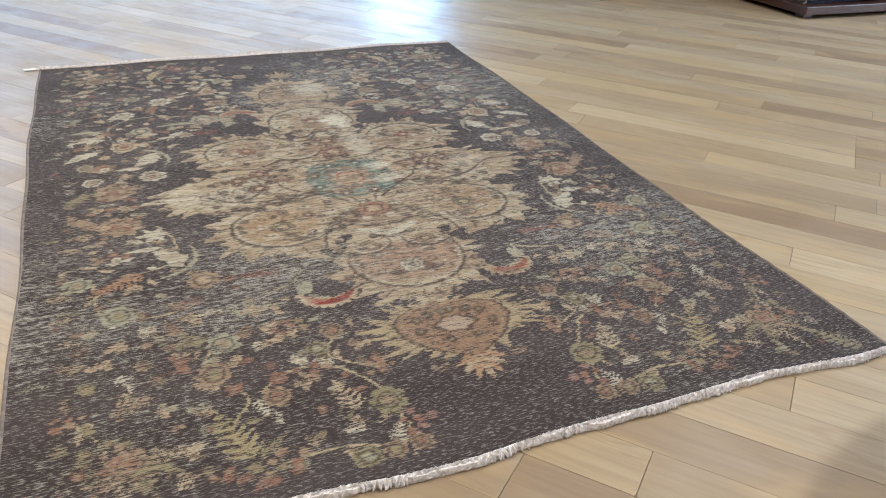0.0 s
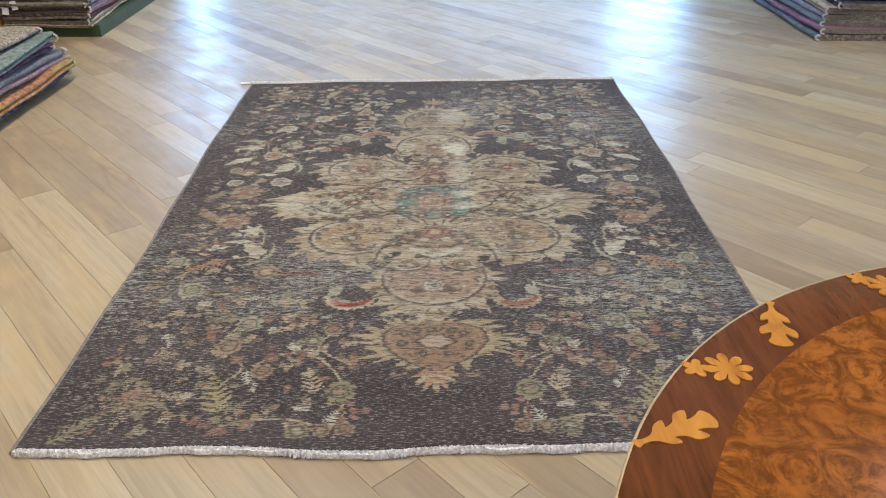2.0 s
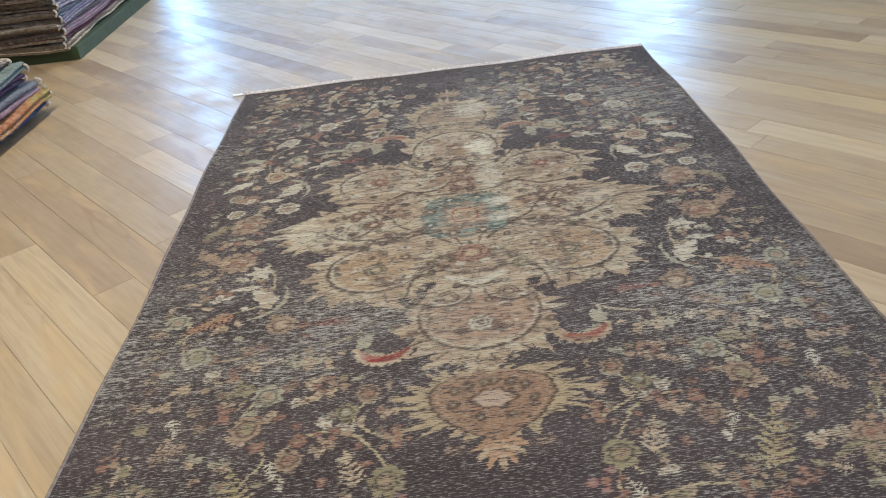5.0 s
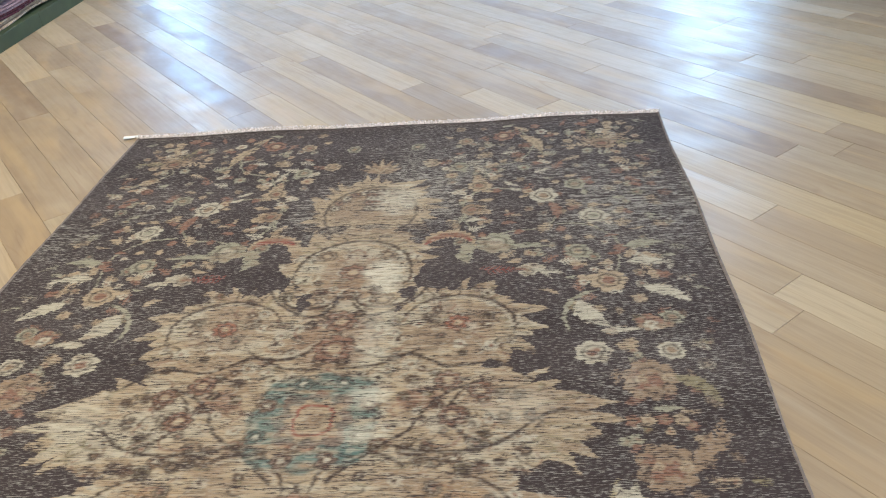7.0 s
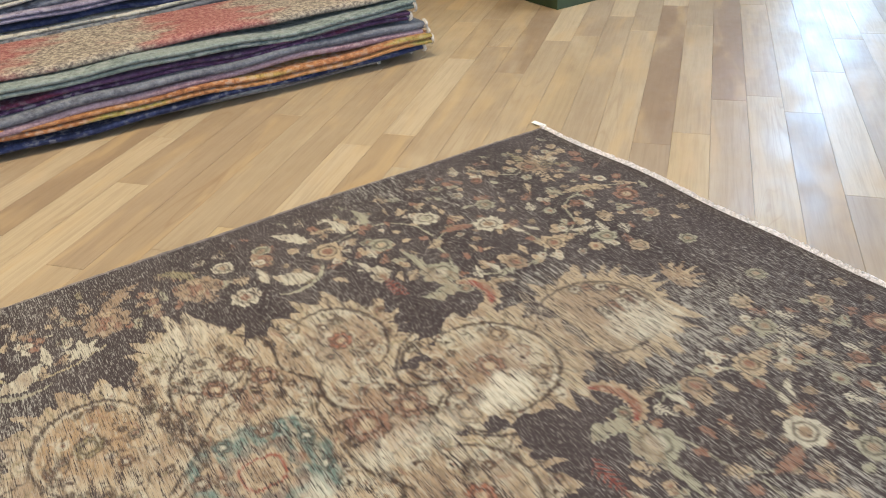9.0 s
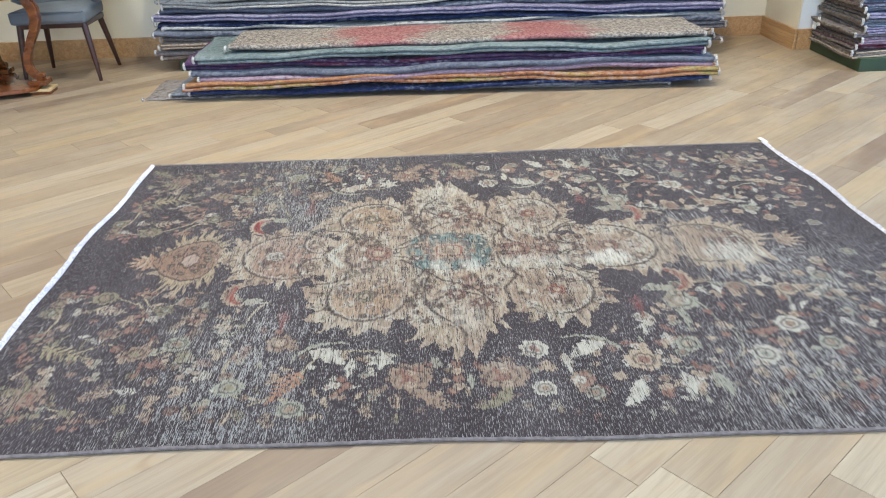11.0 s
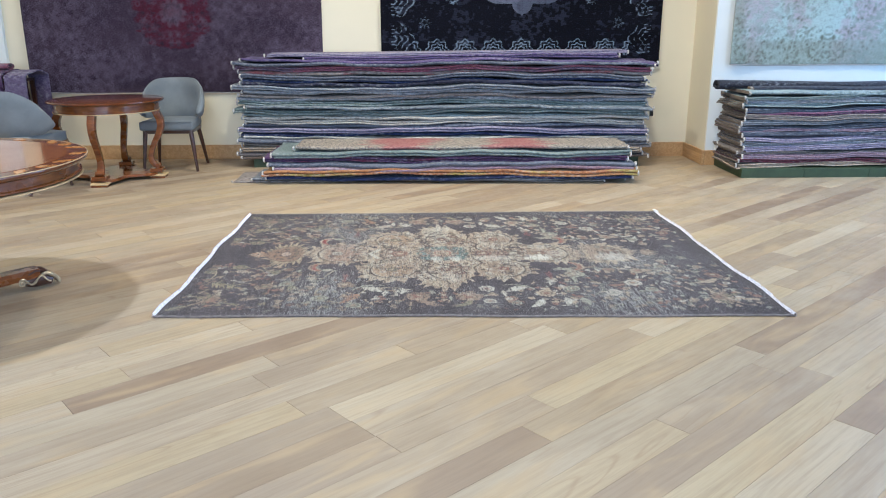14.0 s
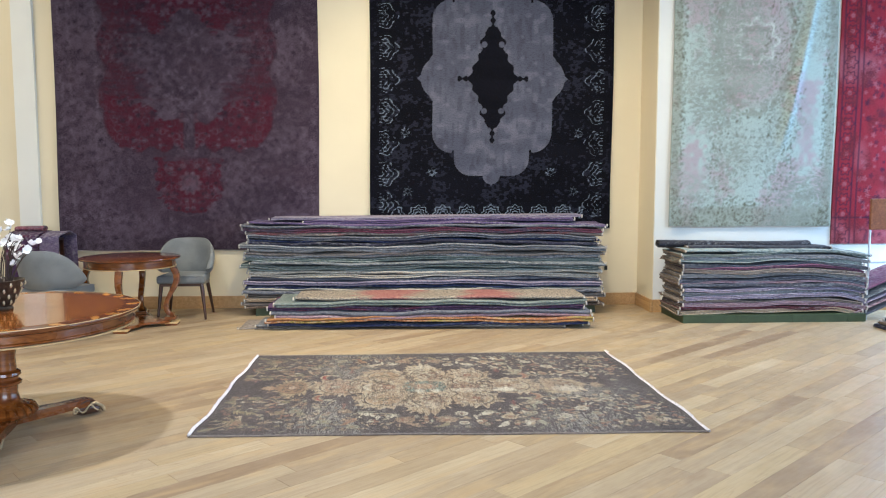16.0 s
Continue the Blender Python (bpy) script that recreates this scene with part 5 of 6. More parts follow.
def folded_rug(mats, long, deep, thick, seed, m, label, group, droop=None, plies=2, tilt=0.0, nseg=44, amp=1.0):
    """A carpet folded double: its fold is a round nose at +x, its plies show as layers at both ends (along y)."""
    rng = np.random.RandomState(seed)
    t = thick / plies * 0.5
    prof, cap_pairs = [], []
    loops = []
    for k in range(plies):
        z0 = thick * (k + 0.5) / plies
        top = [(-deep / 2, z0 + t * 0.9), (-deep / 4, z0 + t * 0.94), (deep / 4, z0 + t * 0.94)]
        ex = rng.uniform(-0.020, 0.0)
        nose = [(deep / 2 - 1.4 * t + ex + t * 1.5 * math.cos(a), z0 + t * 0.94 * math.sin(a)) for a in np.linspace(1.5, -1.5, 9)]
        low = [(deep / 4, z0 - t * 0.9), (-deep / 4, z0 - t * 0.9), (-deep / 2, z0 - t * 0.9)]
        loops.append(top + nose + low)
    ph = rng.rand(6) * 6.28
    ob = thing("folded_rug", None, label, "rug", group)
    ob.matrix_world = m
    for lp in loops:
        n = len(lp)
        verts, faces, index = [], [], []
        e0, e1 = rng.uniform(-0.018, 0.018), rng.uniform(-0.018, 0.018)
        for i in range(nseg + 1):
            s = i / nseg
            y = (-long / 2 + e0) * (1 - s) + (long / 2 + e1) * s
            wz = amp * (0.005 * math.sin(y * 2.3 + ph[0]) + 0.0035 * math.sin(y * 6.1 + ph[1]) + 0.002 * math.sin(y * 13 + ph[2]))
            wx = 0.010 * math.sin(y * 1.9 + ph[3]) + 0.004 * math.sin(y * 8 + ph[4])
            dz = droop(y) if droop else 0.0
            for x, z in lp:
                f = max(0.0, x / deep + 0.5)
                verts.append((x + wx * f, y, z + wz * f + dz + 0.004 * amp * math.sin(x * 15 + ph[5] + y * 0.7) + tilt * (x - deep / 2)))
        for i in range(nseg):
            for k in range(n):
                j = (k + 1) % n
                faces.append((i * n + k, (i + 1) * n + k, (i + 1) * n + j, i * n + j))
                index.append(0)
        faces.append(tuple(range(n)))
        faces.append(tuple(nseg * n + k for k in range(n - 1, -1, -1)))
        index += [1, 1]
        part("ply", mesh("ply", verts, faces, mats, True, index), ob)
    # bound edge: a pale cord that peeps out of the fold at each end
    for e, s in ((-long / 2, -1), (long / 2, 1)):
        pts = []
        for q in np.linspace(0.62, -0.62, 7):
            a = q * 2.4
            pts.append((deep / 2 - t * 1.4 + t * 1.5 * math.cos(a), e + s * 0.004, thick / 2 + thick * 0.42 * math.sin(a) + (droop(e) if droop else 0) + tilt * 0))
        part("bound_edge", sweep("bound_edge", pts, (0.009, 0.007), M_EDGE, 5, (0, 1, 0)), ob)
    return ob


M_EDGE = cloth("pale_selvedge", lin(176, 168, 158), lin(200, 192, 182))


def stack(order, x_front, y0, y1, deep, z0, thick, yaw, group, word, seed, spread=0.035, droop=None, nseg=44, swell=0.0, plies=2):
    rng = np.random.RandomState(seed)
    z = z0
    for i, key in enumerate(order):
        th = thick * rng.uniform(0.68, 1.32)
        dx, a, b = rng.uniform(-spread, spread) * 0.6, rng.uniform(-spread, spread), rng.uniform(-spread, spread)
        yc, ln = (y0 + y1) / 2 + (a + b) / 2, (y1 - y0) + (b - a)
        m = pose(x_front - deep / 2 + dx, yc, z, 0, 0, yaw + rng.uniform(-0.25, 0.25))
        rise = swell * (i + 1) / len(order)

        def bend(y, rise=rise):
            return (droop(y) if droop else 0.0) + rise * (math.sin(y * 2.4 + 0.8) + 0.6 * math.sin(y * 5.3 + rise * 40))
        folded_rug([C[key], M_BACK_SHADED], ln, deep, th, seed * 100 + i, m, "%s folded rug lying in %s" % (WORDS[key], word), group, bend, plies - 1 if th < thick * 1.08 else plies, 0.0, nseg, 1.7)
        z += th * 0.985
    return z


WORDS = {"taupe": "taupe wool", "grey": "faded grey", "slate": "slate grey", "navy": "deep navy blue", "ink": "dark ink blue", "teal": "faded teal", "steel": "steel blue", "cream": "pale cream", "lilac": "pale lilac", "violet": "deep violet", "wine": "wine red mottled", "mint": "pale mint", "rust": "rust orange", "pink": "dusty pink", "magenta": "magenta pink", "charcoal": "dark charcoal", "brown": "brown wool", "tan": "tan wool", "maroon": "dark maroon", "olive": "olive and orange", "plum": "dark plum", "heather": "heather violet", "rose": "beige and red patterned"}


def platform(lo, hi, joints, label, m=None):
    ob = tagged(new("display_platform"), label, "platform")
    ys = [lo[1]] + joints + [hi[1]]
    for a, b in zip(ys[:-1], ys[1:]):
        part("board", box("board", (lo[0], a + 0.001, 0), (hi[0], b - 0.001, hi[2]), M_GREEN, 0.003), ob)
    return ob


# tall pile against the cream wall
platform((X0 + 0.03, 0.62, 0), (-2.30, 4.42, 0.09), [1.9, 3.2], "low green painted platform under the tall rug pile")
BIG = ["brown", "taupe", "tan", "taupe", "slate", "cream", "navy", "lilac", "slate", "cream", "cream", "mint", "teal", "steel", "teal", "grey", "taupe", "grey", "grey", "ink", "navy", "slate", "rose", "wine", "slate", "violet"]
top = stack(BIG, -2.24, 0.53, 4.46, 0.58, 0.09, 0.0370, -1.2, "tall pile of folded rugs", "tall pile by wall", 7, 0.06, None, 60, 0.014)
folded_rug([C["violet"], M_BACK_SHADED], 3.0, 0.50, 0.04, 777, pose(-2.53, 2.66, top, 0, 0, -1.4), "violet folded rug lying crooked on the tall pile", "tall pile of folded rugs", lambda y: 0.012 * y)
folded_rug([C["lilac"], M_BACK_SHADED], 3.5, 0.40, 0.03, 778, pose(-2.60, 2.52, top + 0.034, 0, 0, -1.0), "pale violet rug lying on top of tall pile", "tall pile of folded rugs", lambda y: 0.008 * y)

# low pile in front of it
folded_rug([C["taupe"], M_BACK_SHADED], 3.3, 0.46, 0.018, 801, pose(-1.72, 2.24, 0.001, 0, 0, -1.2), "thin taupe rug jutting from under the low pile", "low pile of folded rugs", None, 1)
folded_rug([C["grey"], M_BACK_SHADED], 3.3, 0.47, 0.024, 802, pose(-1.70, 2.42, 0.020, 0, 0, -1.2), "thin grey rug jutting from under the low pile", "low pile of folded rugs", None, 1)
low = stack(["navy", "rust", "pink", "slate", "plum", "teal"], -1.43, 0.93, 4.12, 0.60, 0.036, 0.040, -1.2, "low pile of folded rugs", "low pile", 12, 0.05, None, 60, 0.006)
folded_rug([red_field_rug(), M_BACK_SHADED], 2.95, 0.50, 0.036, 803, pose(-1.76, 2.62, low, 0, 0, -1.2), "beige and red patterned folded rug on the low pile", "low pile of folded rugs", None, 1)

# pile on the platform by the white wall
platform((XN + 0.03, 5.17, 0), (-1.585, 7.15, 0.085), [5.75, 6.35, 6.95], "low green painted platform under pile of rugs")


def droop_end(y):
    return -0.30 * max(0.0, y - 0.66) ** 1.7


SIDE = ["tan", "maroon", "pink", "taupe", "lilac", "grey", "lilac", "slate", "pink", "slate", "grey", "taupe", "magenta", "slate", "mint", "grey", "teal"]
top = stack(SIDE, -1.62, 5.17, 7.16, 0.60, 0.086, 0.0362, 0.0, "pile of rugs on green platform", "pile on platform", 15, 0.035, droop_end, 40, 0.014, 3)
folded_rug([C["mint"], M_BACK_SHADED], 2.0, 0.58, 0.03, 811, pose(-1.92, 6.2, top), "pale mint folded rug on pile by white wall", "pile of rugs on green platform", droop_end, 1)


def rolled_rug(name, long, r, m, mat, label, group, seed):
    """A loosely rolled carpet: a spiral sheet."""
    rng = np.random.RandomState(seed)
    verts, faces = [], []
    turns, na, ns = 2.6, 60, 26
    for layer in (0, 1):
        for i in range(ns + 1):
            y = long * (i / ns - 0.5)
            flat = 0.66 + 0.08 * math.sin(y * 3 + seed)
            for k in range(na + 1):
                a = 2 * math.pi * turns * k / na
                rr = r * (0.35 + 0.65 * k / na) + (0.006 if layer else 0) + 0.003 * math.sin(y * 5 + a)
                verts.append((rr * math.cos(a) * 1.5, y, r * flat + rr * flat * math.sin(a)))
    w = na + 1
    half = (ns + 1) * w
    for i in range(ns):
        for k in range(na):
            q = (i * w + k, i * w + k + 1, (i + 1) * w + k + 1, (i + 1) * w + k)
            faces += [q, tuple(half + v for v in q[::-1])]
    for i in (0, ns):
        for k in range(na):
            faces.append((i * w + k, i * w + k + 1, half + i * w + k + 1, half + i * w + k))
    for k in (0, na):
        for i in range(ns):
            faces.append((i * w + k, (i + 1) * w + k, half + (i + 1) * w + k, half + i * w + k))
    return thing(name, mesh(name, verts, faces, mat), label, "rug", group, m=m)


rolled_rug("rolled_rug", 1.66, 0.060, pose(-2.00, 5.86, top + 0.022, 0, 0, -1.5), C["charcoal"], "dark charcoal rug rolled loosely on the pile", "pile of rugs on green platform", 4)
folded_rug([C["charcoal"], M_BACK_SHADED], 1.55, 0.30, 0.03, 812, pose(-1.90, 6.05, top + 0.03, 0, 0, -2), "dark charcoal rug laid over the pile", "pile of rugs on green platform", droop_end, 1)
for k in range(5):
    folded_rug([C[("slate", "pink", "lilac", "steel", "magenta")[k]], M_BACK_SHADED], 0.62, 0.5, 0.03, 830 + k, pose(-1.90, 7.33 + 0.02 * k, 0.10 + 0.075 * k, 22 - 180 * 0, 0, 180 * 0), "rug end drooping over edge of the pile", "pile of rugs on green platform", None, 1)
tagm = box("price_tag", (-0.022, -0.001, -0.03), (0.022, 0.001, 0.03), M_TAG, 0.0005, 1)
thing("price_tag", tagm, "white paper price tag hanging from the pile", "tag", "price tags", m=pose(-2.20, 5.145, 0.19, 0, 8, 6))
thing("price_tag", tagm, "white paper price tag hanging from the pile", "tag", "price tags", m=pose(-2.13, 5.135, 0.225, 0, -10, -4))

# low dark pile before the shop window
for k, key in enumerate(("ink", "brown", "charcoal")):
    folded_rug([C[key], M_BACK_SHADED], 4.1 - 0.05 * k, 1.1, 0.04, 840 + k, pose(0.75 + 0.02 * k, 7.60 + 0.02 * k, 0.001 + 0.040 * k, 0, 0, -90), "dark flat folded rug in low pile by window", "low dark pile by the shop window", None, 1)

# pile at the far side whose rugs slide off to the floor
FAR = ["slate", "magenta", "steel", "lilac", "tan", "ink", "wine", "charcoal", "brown", "teal", "taupe", "violet"]
rng = np.random.RandomState(5)
for k, key in enumerate(FAR):
    folded_rug([C[key], M_BACK_SHADED], 2.05 - 0.02 * k, 1.0, 0.042, 860 + k, pose(4.0 + 0.028 * k, 5.98 + rng.uniform(-0.04, 0.04), 0.001 + 0.042 * k, 0, 0, 176 + rng.uniform(-2, 2)), "%s folded rug lying in sliding pile" % WORDS[key], "sliding pile of rugs", None, 1 if k < 4 else 2)
# dark low pile beside it
box_dark = tagged(new("low_stand"), "low dark wooden stand with dark rugs on it", "stand")
part("board", box("board", (4.62, 4.09, 0.03), (6.0, 5.2, 0.09), M_DARKWOOD, 0.006), box_dark)
for fx in (4.70, 5.90):
    for fy in (4.18, 5.1):
        part("foot", box("foot", (fx - 0.04, fy - 0.04, 0), (fx + 0.04, fy + 0.04, 0.03), M_DARKWOOD, 0.004), box_dark)
for k, key in enumerate(("ink", "charcoal", "maroon")):
    folded_rug([C[key], M_BACK_SHADED], 1.3, 1.0, 0.05, 880 + k, pose(5.32, 4.66, 0.091 + 0.05 * k, 0, 0, -90), "dark folded rug lying on low dark stand", "rugs on the low stand", None, 2)


# ---- round pedestal table with marquetry ----
def leaf_outline(long):
    """An oak leaf with rounded lobes that lean towards its tip."""
    half = [(0.0, 0.10), (0.10, 0.05), (0.24, 0.09), (0.36, 0.26), (0.48, 0.30), (0.48, 0.21), (0.46, 0.13), (0.58, 0.19), (0.68, 0.36), (0.82, 0.36), (0.80, 0.24), (0.76, 0.14), (0.88, 0.17), (0.98, 0.24), (1.04, 0.15), (1.06, 0.0)]
    ring = half + [(x, -y * 0.92) for x, y in half[-2::-1]]
    out, n = [], len(ring)
    for i in range(n):
        p0, p1, p2, p3 = (Vector(ring[(i + k) % n]) for k in (-1, 0, 1, 2))
        for s in range(4):
            t = s / 4
            q = 0.5 * (2 * p1 + (p2 - p0) * t + (2 * p0 - 5 * p1 + 4 * p2 - p3) * t * t + (3 * p1 - p0 - 3 * p2 + p3) * t ** 3)
            out.append((q.x * long, q.y * long * 0.66))
    return out


def big_table(m):
    t = tagged(new("pedestal_table"), "round polished mahogany pedestal table with marquetry border", "table")
    t.matrix_world = m
    R, Z = 0.757, 0.74
    part("tabletop", lathe("tabletop", [(0.0005, Z - 0.035), (R - 0.06, Z - 0.035), (R - 0.02, Z - 0.03), (R - 0.004, Z - 0.02), (R, Z - 0.012), (R, Z - 0.006), (R - 0.003, Z - 0.001), (R - 0.008, Z), (0.0005, Z)], M_MAHOG_TOP, 128), t)
    part("apron", lathe("apron", [(R - 0.10, Z - 0.092), (R - 0.045, Z - 0.092), (R - 0.035, Z - 0.086), (R - 0.035, Z - 0.079), (R - 0.045, Z - 0.074), (R - 0.045, Z - 0.036), (R - 0.10, Z - 0.036)], M_MAHOG, 96, True), t)
    part("stringing", lathe("stringing", [(R - 0.0335, Z - 0.1005), (R - 0.030, Z - 0.0985), (R - 0.0335, Z - 0.0935), (R - 0.05, Z - 0.0935), (R - 0.05, Z - 0.1005)], M_STRING, 96, True), t, "pale line of inlay under the apron")
    # thin ring in place of the rim's highlight
    part("edge_line", lathe("edge_line", [(R - 0.003, Z - 0.003), (R + 0.0006, Z - 0.0028), (R - 0.0012, Z + 0.0008), (R - 0.003, Z + 0.0008)], M_RIM_GLINT, 128, True), t, "thin pale ring painted as the rim's highlight")
    part("veneer", lathe("veneer", [(0.0005, Z + 0.0002), (0.664, Z + 0.0002), (0.664, Z + 0.0014), (0.0005, Z + 0.0014)], M_BURL, 96), t, "glossy orange burl veneer panel")
    # marquetry: pairs of oak leaves and daisies round the border
    def flat(pts, h=0.0016):
        verts = [(x, y, Z + h) for x, y in pts] + [(x, y, Z) for x, y in pts]
        n = len(pts)
        faces = [tuple(range(n))] + [(i, n + i, n + (i + 1) % n, (i + 1) % n) for i in range(n)]
        return mesh("inlay", verts, faces, M_INLAY, False)
    for k in range(12):
        base = radians(152 + 30 * k)
        # an oak leaf that grows in from the rim
        pts = []
        la = base + math.pi + (-0.80 if k % 2 else 0.87)
        ca, sa = math.cos(la), math.sin(la)
        for x, y in leaf_outline(0.104):
            pts.append((0.752 * math.cos(base) + x * ca - y * sa, 0.752 * math.sin(base) + x * sa + y * ca))
        part("leaf_inlay", flat(pts), t, "golden oak leaf inlay")
        a2 = base - radians(15.4)
        cx, cy = 0.706 * math.cos(a2), 0.706 * math.sin(a2)
        pts = [(cx + r * math.cos(a), cy + r * math.sin(a)) for a, r in ((2 * math.pi * i / 96, 0.011 + 0.021 * abs(math.cos(4 * 2 * math.pi * i / 96)) ** 0.55) for i in range(96))]
        part("flower_inlay", flat(pts), t, "golden daisy inlay")
        bx, by = 0.738 * math.cos(a2 + 0.035), 0.738 * math.sin(a2 + 0.035)
        pts = [(bx + r * math.cos(a), by + r * math.sin(a)) for a, r in ((2 * math.pi * i / 48, 0.009 + 0.010 * abs(math.cos(2.5 * 2 * math.pi * i / 48))) for i in range(48))]
        part("bud_inlay", flat(pts, 0.0013), t, "golden bud inlay")
    part("column", lathe("column", [(0.13, 0.10), (0.15, 0.115), (0.155, 0.135), (0.13, 0.16), (0.10, 0.18), (0.075, 0.20), (0.062, 0.25), (0.066, 0.29), (0.085, 0.30), (0.088, 0.315), (0.07, 0.33), (0.072, 0.345), (0.085, 0.355), (0.082, 0.37), (0.062, 0.385), (0.058, 0.46), (0.07, 0.55), (0.10, 0.60), (0.20, 0.62), (0.22, 0.66), (0.22, 0.703)], M_MAHOG, 40), t)
    for k in range(20):
        a = 2 * math.pi * k / 20
        part("carved_lobe", sweep("carved_lobe", [(0.118 * math.cos(a), 0.118 * math.sin(a), 0.172), (0.143 * math.cos(a), 0.143 * math.sin(a), 0.16), (0.158 * math.cos(a), 0.158 * math.sin(a), 0.135), (0.152 * math.cos(a), 0.152 * math.sin(a), 0.112)], [(0.01, 0.006), (0.018, 0.012), (0.019, 0.012), (0.012, 0.006)], M_MAHOG, 8, (-math.sin(a), math.cos(a), 0)), t)
    for k in range(3):
        a = radians(135 + 120 * k)
        d = Vector((math.cos(a), math.sin(a), 0))
        pts = [d * r + Vector((0, 0, z)) for r, z in ((0.02, 0.085), (0.15, 0.085), (0.30, 0.085), (0.42, 0.088), (0.47, 0.09))]
        part("leg", sweep("leg", pts, [(0.06, 0.032), (0.055, 0.03), (0.045, 0.027), (0.042, 0.026), (0.04, 0.024)], M_MAHOG, 12, (-d.y, d.x, 0), 0.85), t)
        foot = part("claw_foot", sweep("claw_foot", [d * r + Vector((0, 0, z)) for r, z in ((0.40, 0.045), (0.44, 0.05), (0.49, 0.045), (0.53, 0.032))], [(0.03, 0.028), (0.045, 0.045), (0.042, 0.04), (0.035, 0.026)], M_DARKWOOD, 14, (-d.y, d.x, 0)), t, "aged silver and black lion paw foot")
        for j in (-1.5, -0.5, 0.5, 1.5):
            s = Vector((-d.y, d.x, 0)) * (0.019 * j)
            part("claw", sweep("claw", [d * r + s + Vector((0, 0, z)) for r, z in ((0.46, 0.074), (0.505, 0.078), (0.545, 0.055), (0.562, 0.03), (0.565, 0.01))], [(0.006, 0.005), (0.0105, 0.01), (0.0105, 0.011), (0.009, 0.011), (0.006, 0.006)], M_SILVER if j in (-1.5, 0.5) else M_DARKWOOD, 8, (-d.y, d.x, 0)), foot)
        for sd in (-1, 1):
            side = Vector((-d.y, d.x, 0)) * sd
            path = [d * (0.36 + 0.155 * q / 14) + side * (0.047 + 0.004 * math.sin(q)) + Vector((0, 0, 0.055 + 0.020 * math.sin(q * 0.75 + 0.6))) for q in range(15)]
            part("scroll", sweep("scroll", path, [(0.003 + 0.004 * abs(math.sin(q * 0.75)), 0.006) for q in range(15)], M_SILVER, 8, (0, 0, 1)), foot)
            c = d * 0.375 + side * 0.046 + Vector((0, 0, 0.05))
            curl = [c + (d * math.cos(q * 0.7) + Vector((0, 0, math.sin(q * 0.7)))) * (0.020 - 0.0013 * q) for q in range(13)]
            part("scroll", sweep("scroll", curl, [(0.004, 0.005)] * 13, M_SILVER, 8, side), foot)
        part("scroll", sweep("scroll", [d * r + Vector((0, 0, z)) for r, z in ((0.385, 0.055), (0.41, 0.09), (0.45, 0.104), (0.49, 0.098), (0.515, 0.08))], [(0.03, 0.01), (0.046, 0.013), (0.046, 0.013), (0.04, 0.012), (0.02, 0.008)], M_DARKWOOD, 8, (-d.y, d.x, 0)), foot)
    return t


big_table(pose(1.60, -0.125, 0))


# ---- vase with white blossom on the table ----
vase = tagged(new("flower_vase"), "dark patterned bowl vase with white orchid blossom on table", "vase")
vase.matrix_world = pose(1.58, -0.13, 0.7414)
part("bowl", lathe("bowl", [(0.0005, 0.0), (0.055, 0.0), (0.058, 0.008), (0.05, 0.02), (0.075, 0.06), (0.10, 0.11), (0.118, 0.16), (0.125, 0.175), (0.118, 0.178), (0.105, 0.165), (0.0005, 0.15)], M_BRONZE, 40), vase)
vr = random.Random(8)
for k in range(44):
    a, z = 2 * math.pi * (k % 11 + 0.5 * (k // 11)) / 11, 0.045 + 0.035 * (k // 11)
    r = 0.066 + (z - 0.045) * 0.5
    part("bead", sweep("bead", [(r * math.cos(a), r * math.sin(a), z - 0.012), ((r + 0.007) * math.cos(a), (r + 0.007) * math.sin(a), z), ((r + 0.006) * math.cos(a), (r + 0.006) * math.sin(a), z + 0.014)], [(0.004, 0.003), (0.008, 0.006), (0.004, 0.003)], M_SILVER, 6, (-math.sin(a), math.cos(a), 0)), vase)


def petals(seed):
    """One blossom of five petals."""
    r = random.Random(seed)
    verts, faces = [], []
    for k in range(5):
        a = 2 * math.pi * k / 5 + r.uniform(-0.2, 0.2)
        ln, wd = r.uniform(0.020, 0.030), r.uniform(0.012, 0.017)
        k0 = len(verts)
        for i in range(5):
            s = i / 4
            for j in (-1, 0, 1):
                w = wd * math.sin(math.pi * (0.12 + 0.8 * s)) * j
                x, y, z = ln * s, w, 0.012 * s * s + 0.006 * abs(j) * s
                verts.append((x * math.cos(a) - y * math.sin(a), x * math.sin(a) + y * math.cos(a), z))
        for i in range(4):
            for j in range(2):
                q = k0 + 3 * i + j
                faces.append((q, q + 1, q + 4, q + 3))
    return mesh("blossom", verts, faces, M_PETAL)


kinds = [petals(i) for i in range(4)]
for k in range(26):
    a = vr.uniform(0, 2 * math.pi)
    reach, up = vr.uniform(0.04, 0.16), vr.uniform(0.24, 0.50)
    pts = [(0.05 * math.cos(a), 0.05 * math.sin(a), 0.15)]
    for i in range(1, 7):
        s = i / 6
        pts.append(((0.05 + reach * s) * math.cos(a + 0.35 * s), (0.05 + reach * s) * math.sin(a + 0.35 * s), 0.15 + up * (1.5 * s - 0.75 * s * s)))
    twig = part("twig", sweep("twig", pts, [(0.0035 - 0.0003 * i, 0.0035 - 0.0003 * i) for i in range(7)], M_TWIG, 6, (0.3, 0.2, 1)), vase)
    for j in range((3 if k % 3 else 5) if k % 2 else 0):
        q = pts[6 - j]
        part("blossom", kinds[(k + j) % 4], twig, m=pose(q[0] + vr.uniform(-0.02, 0.02), q[1] + vr.uniform(-0.02, 0.02), q[2] + vr.uniform(-0.01, 0.02), vr.uniform(-60, 60), vr.uniform(-60, 60), vr.uniform(0, 360)))


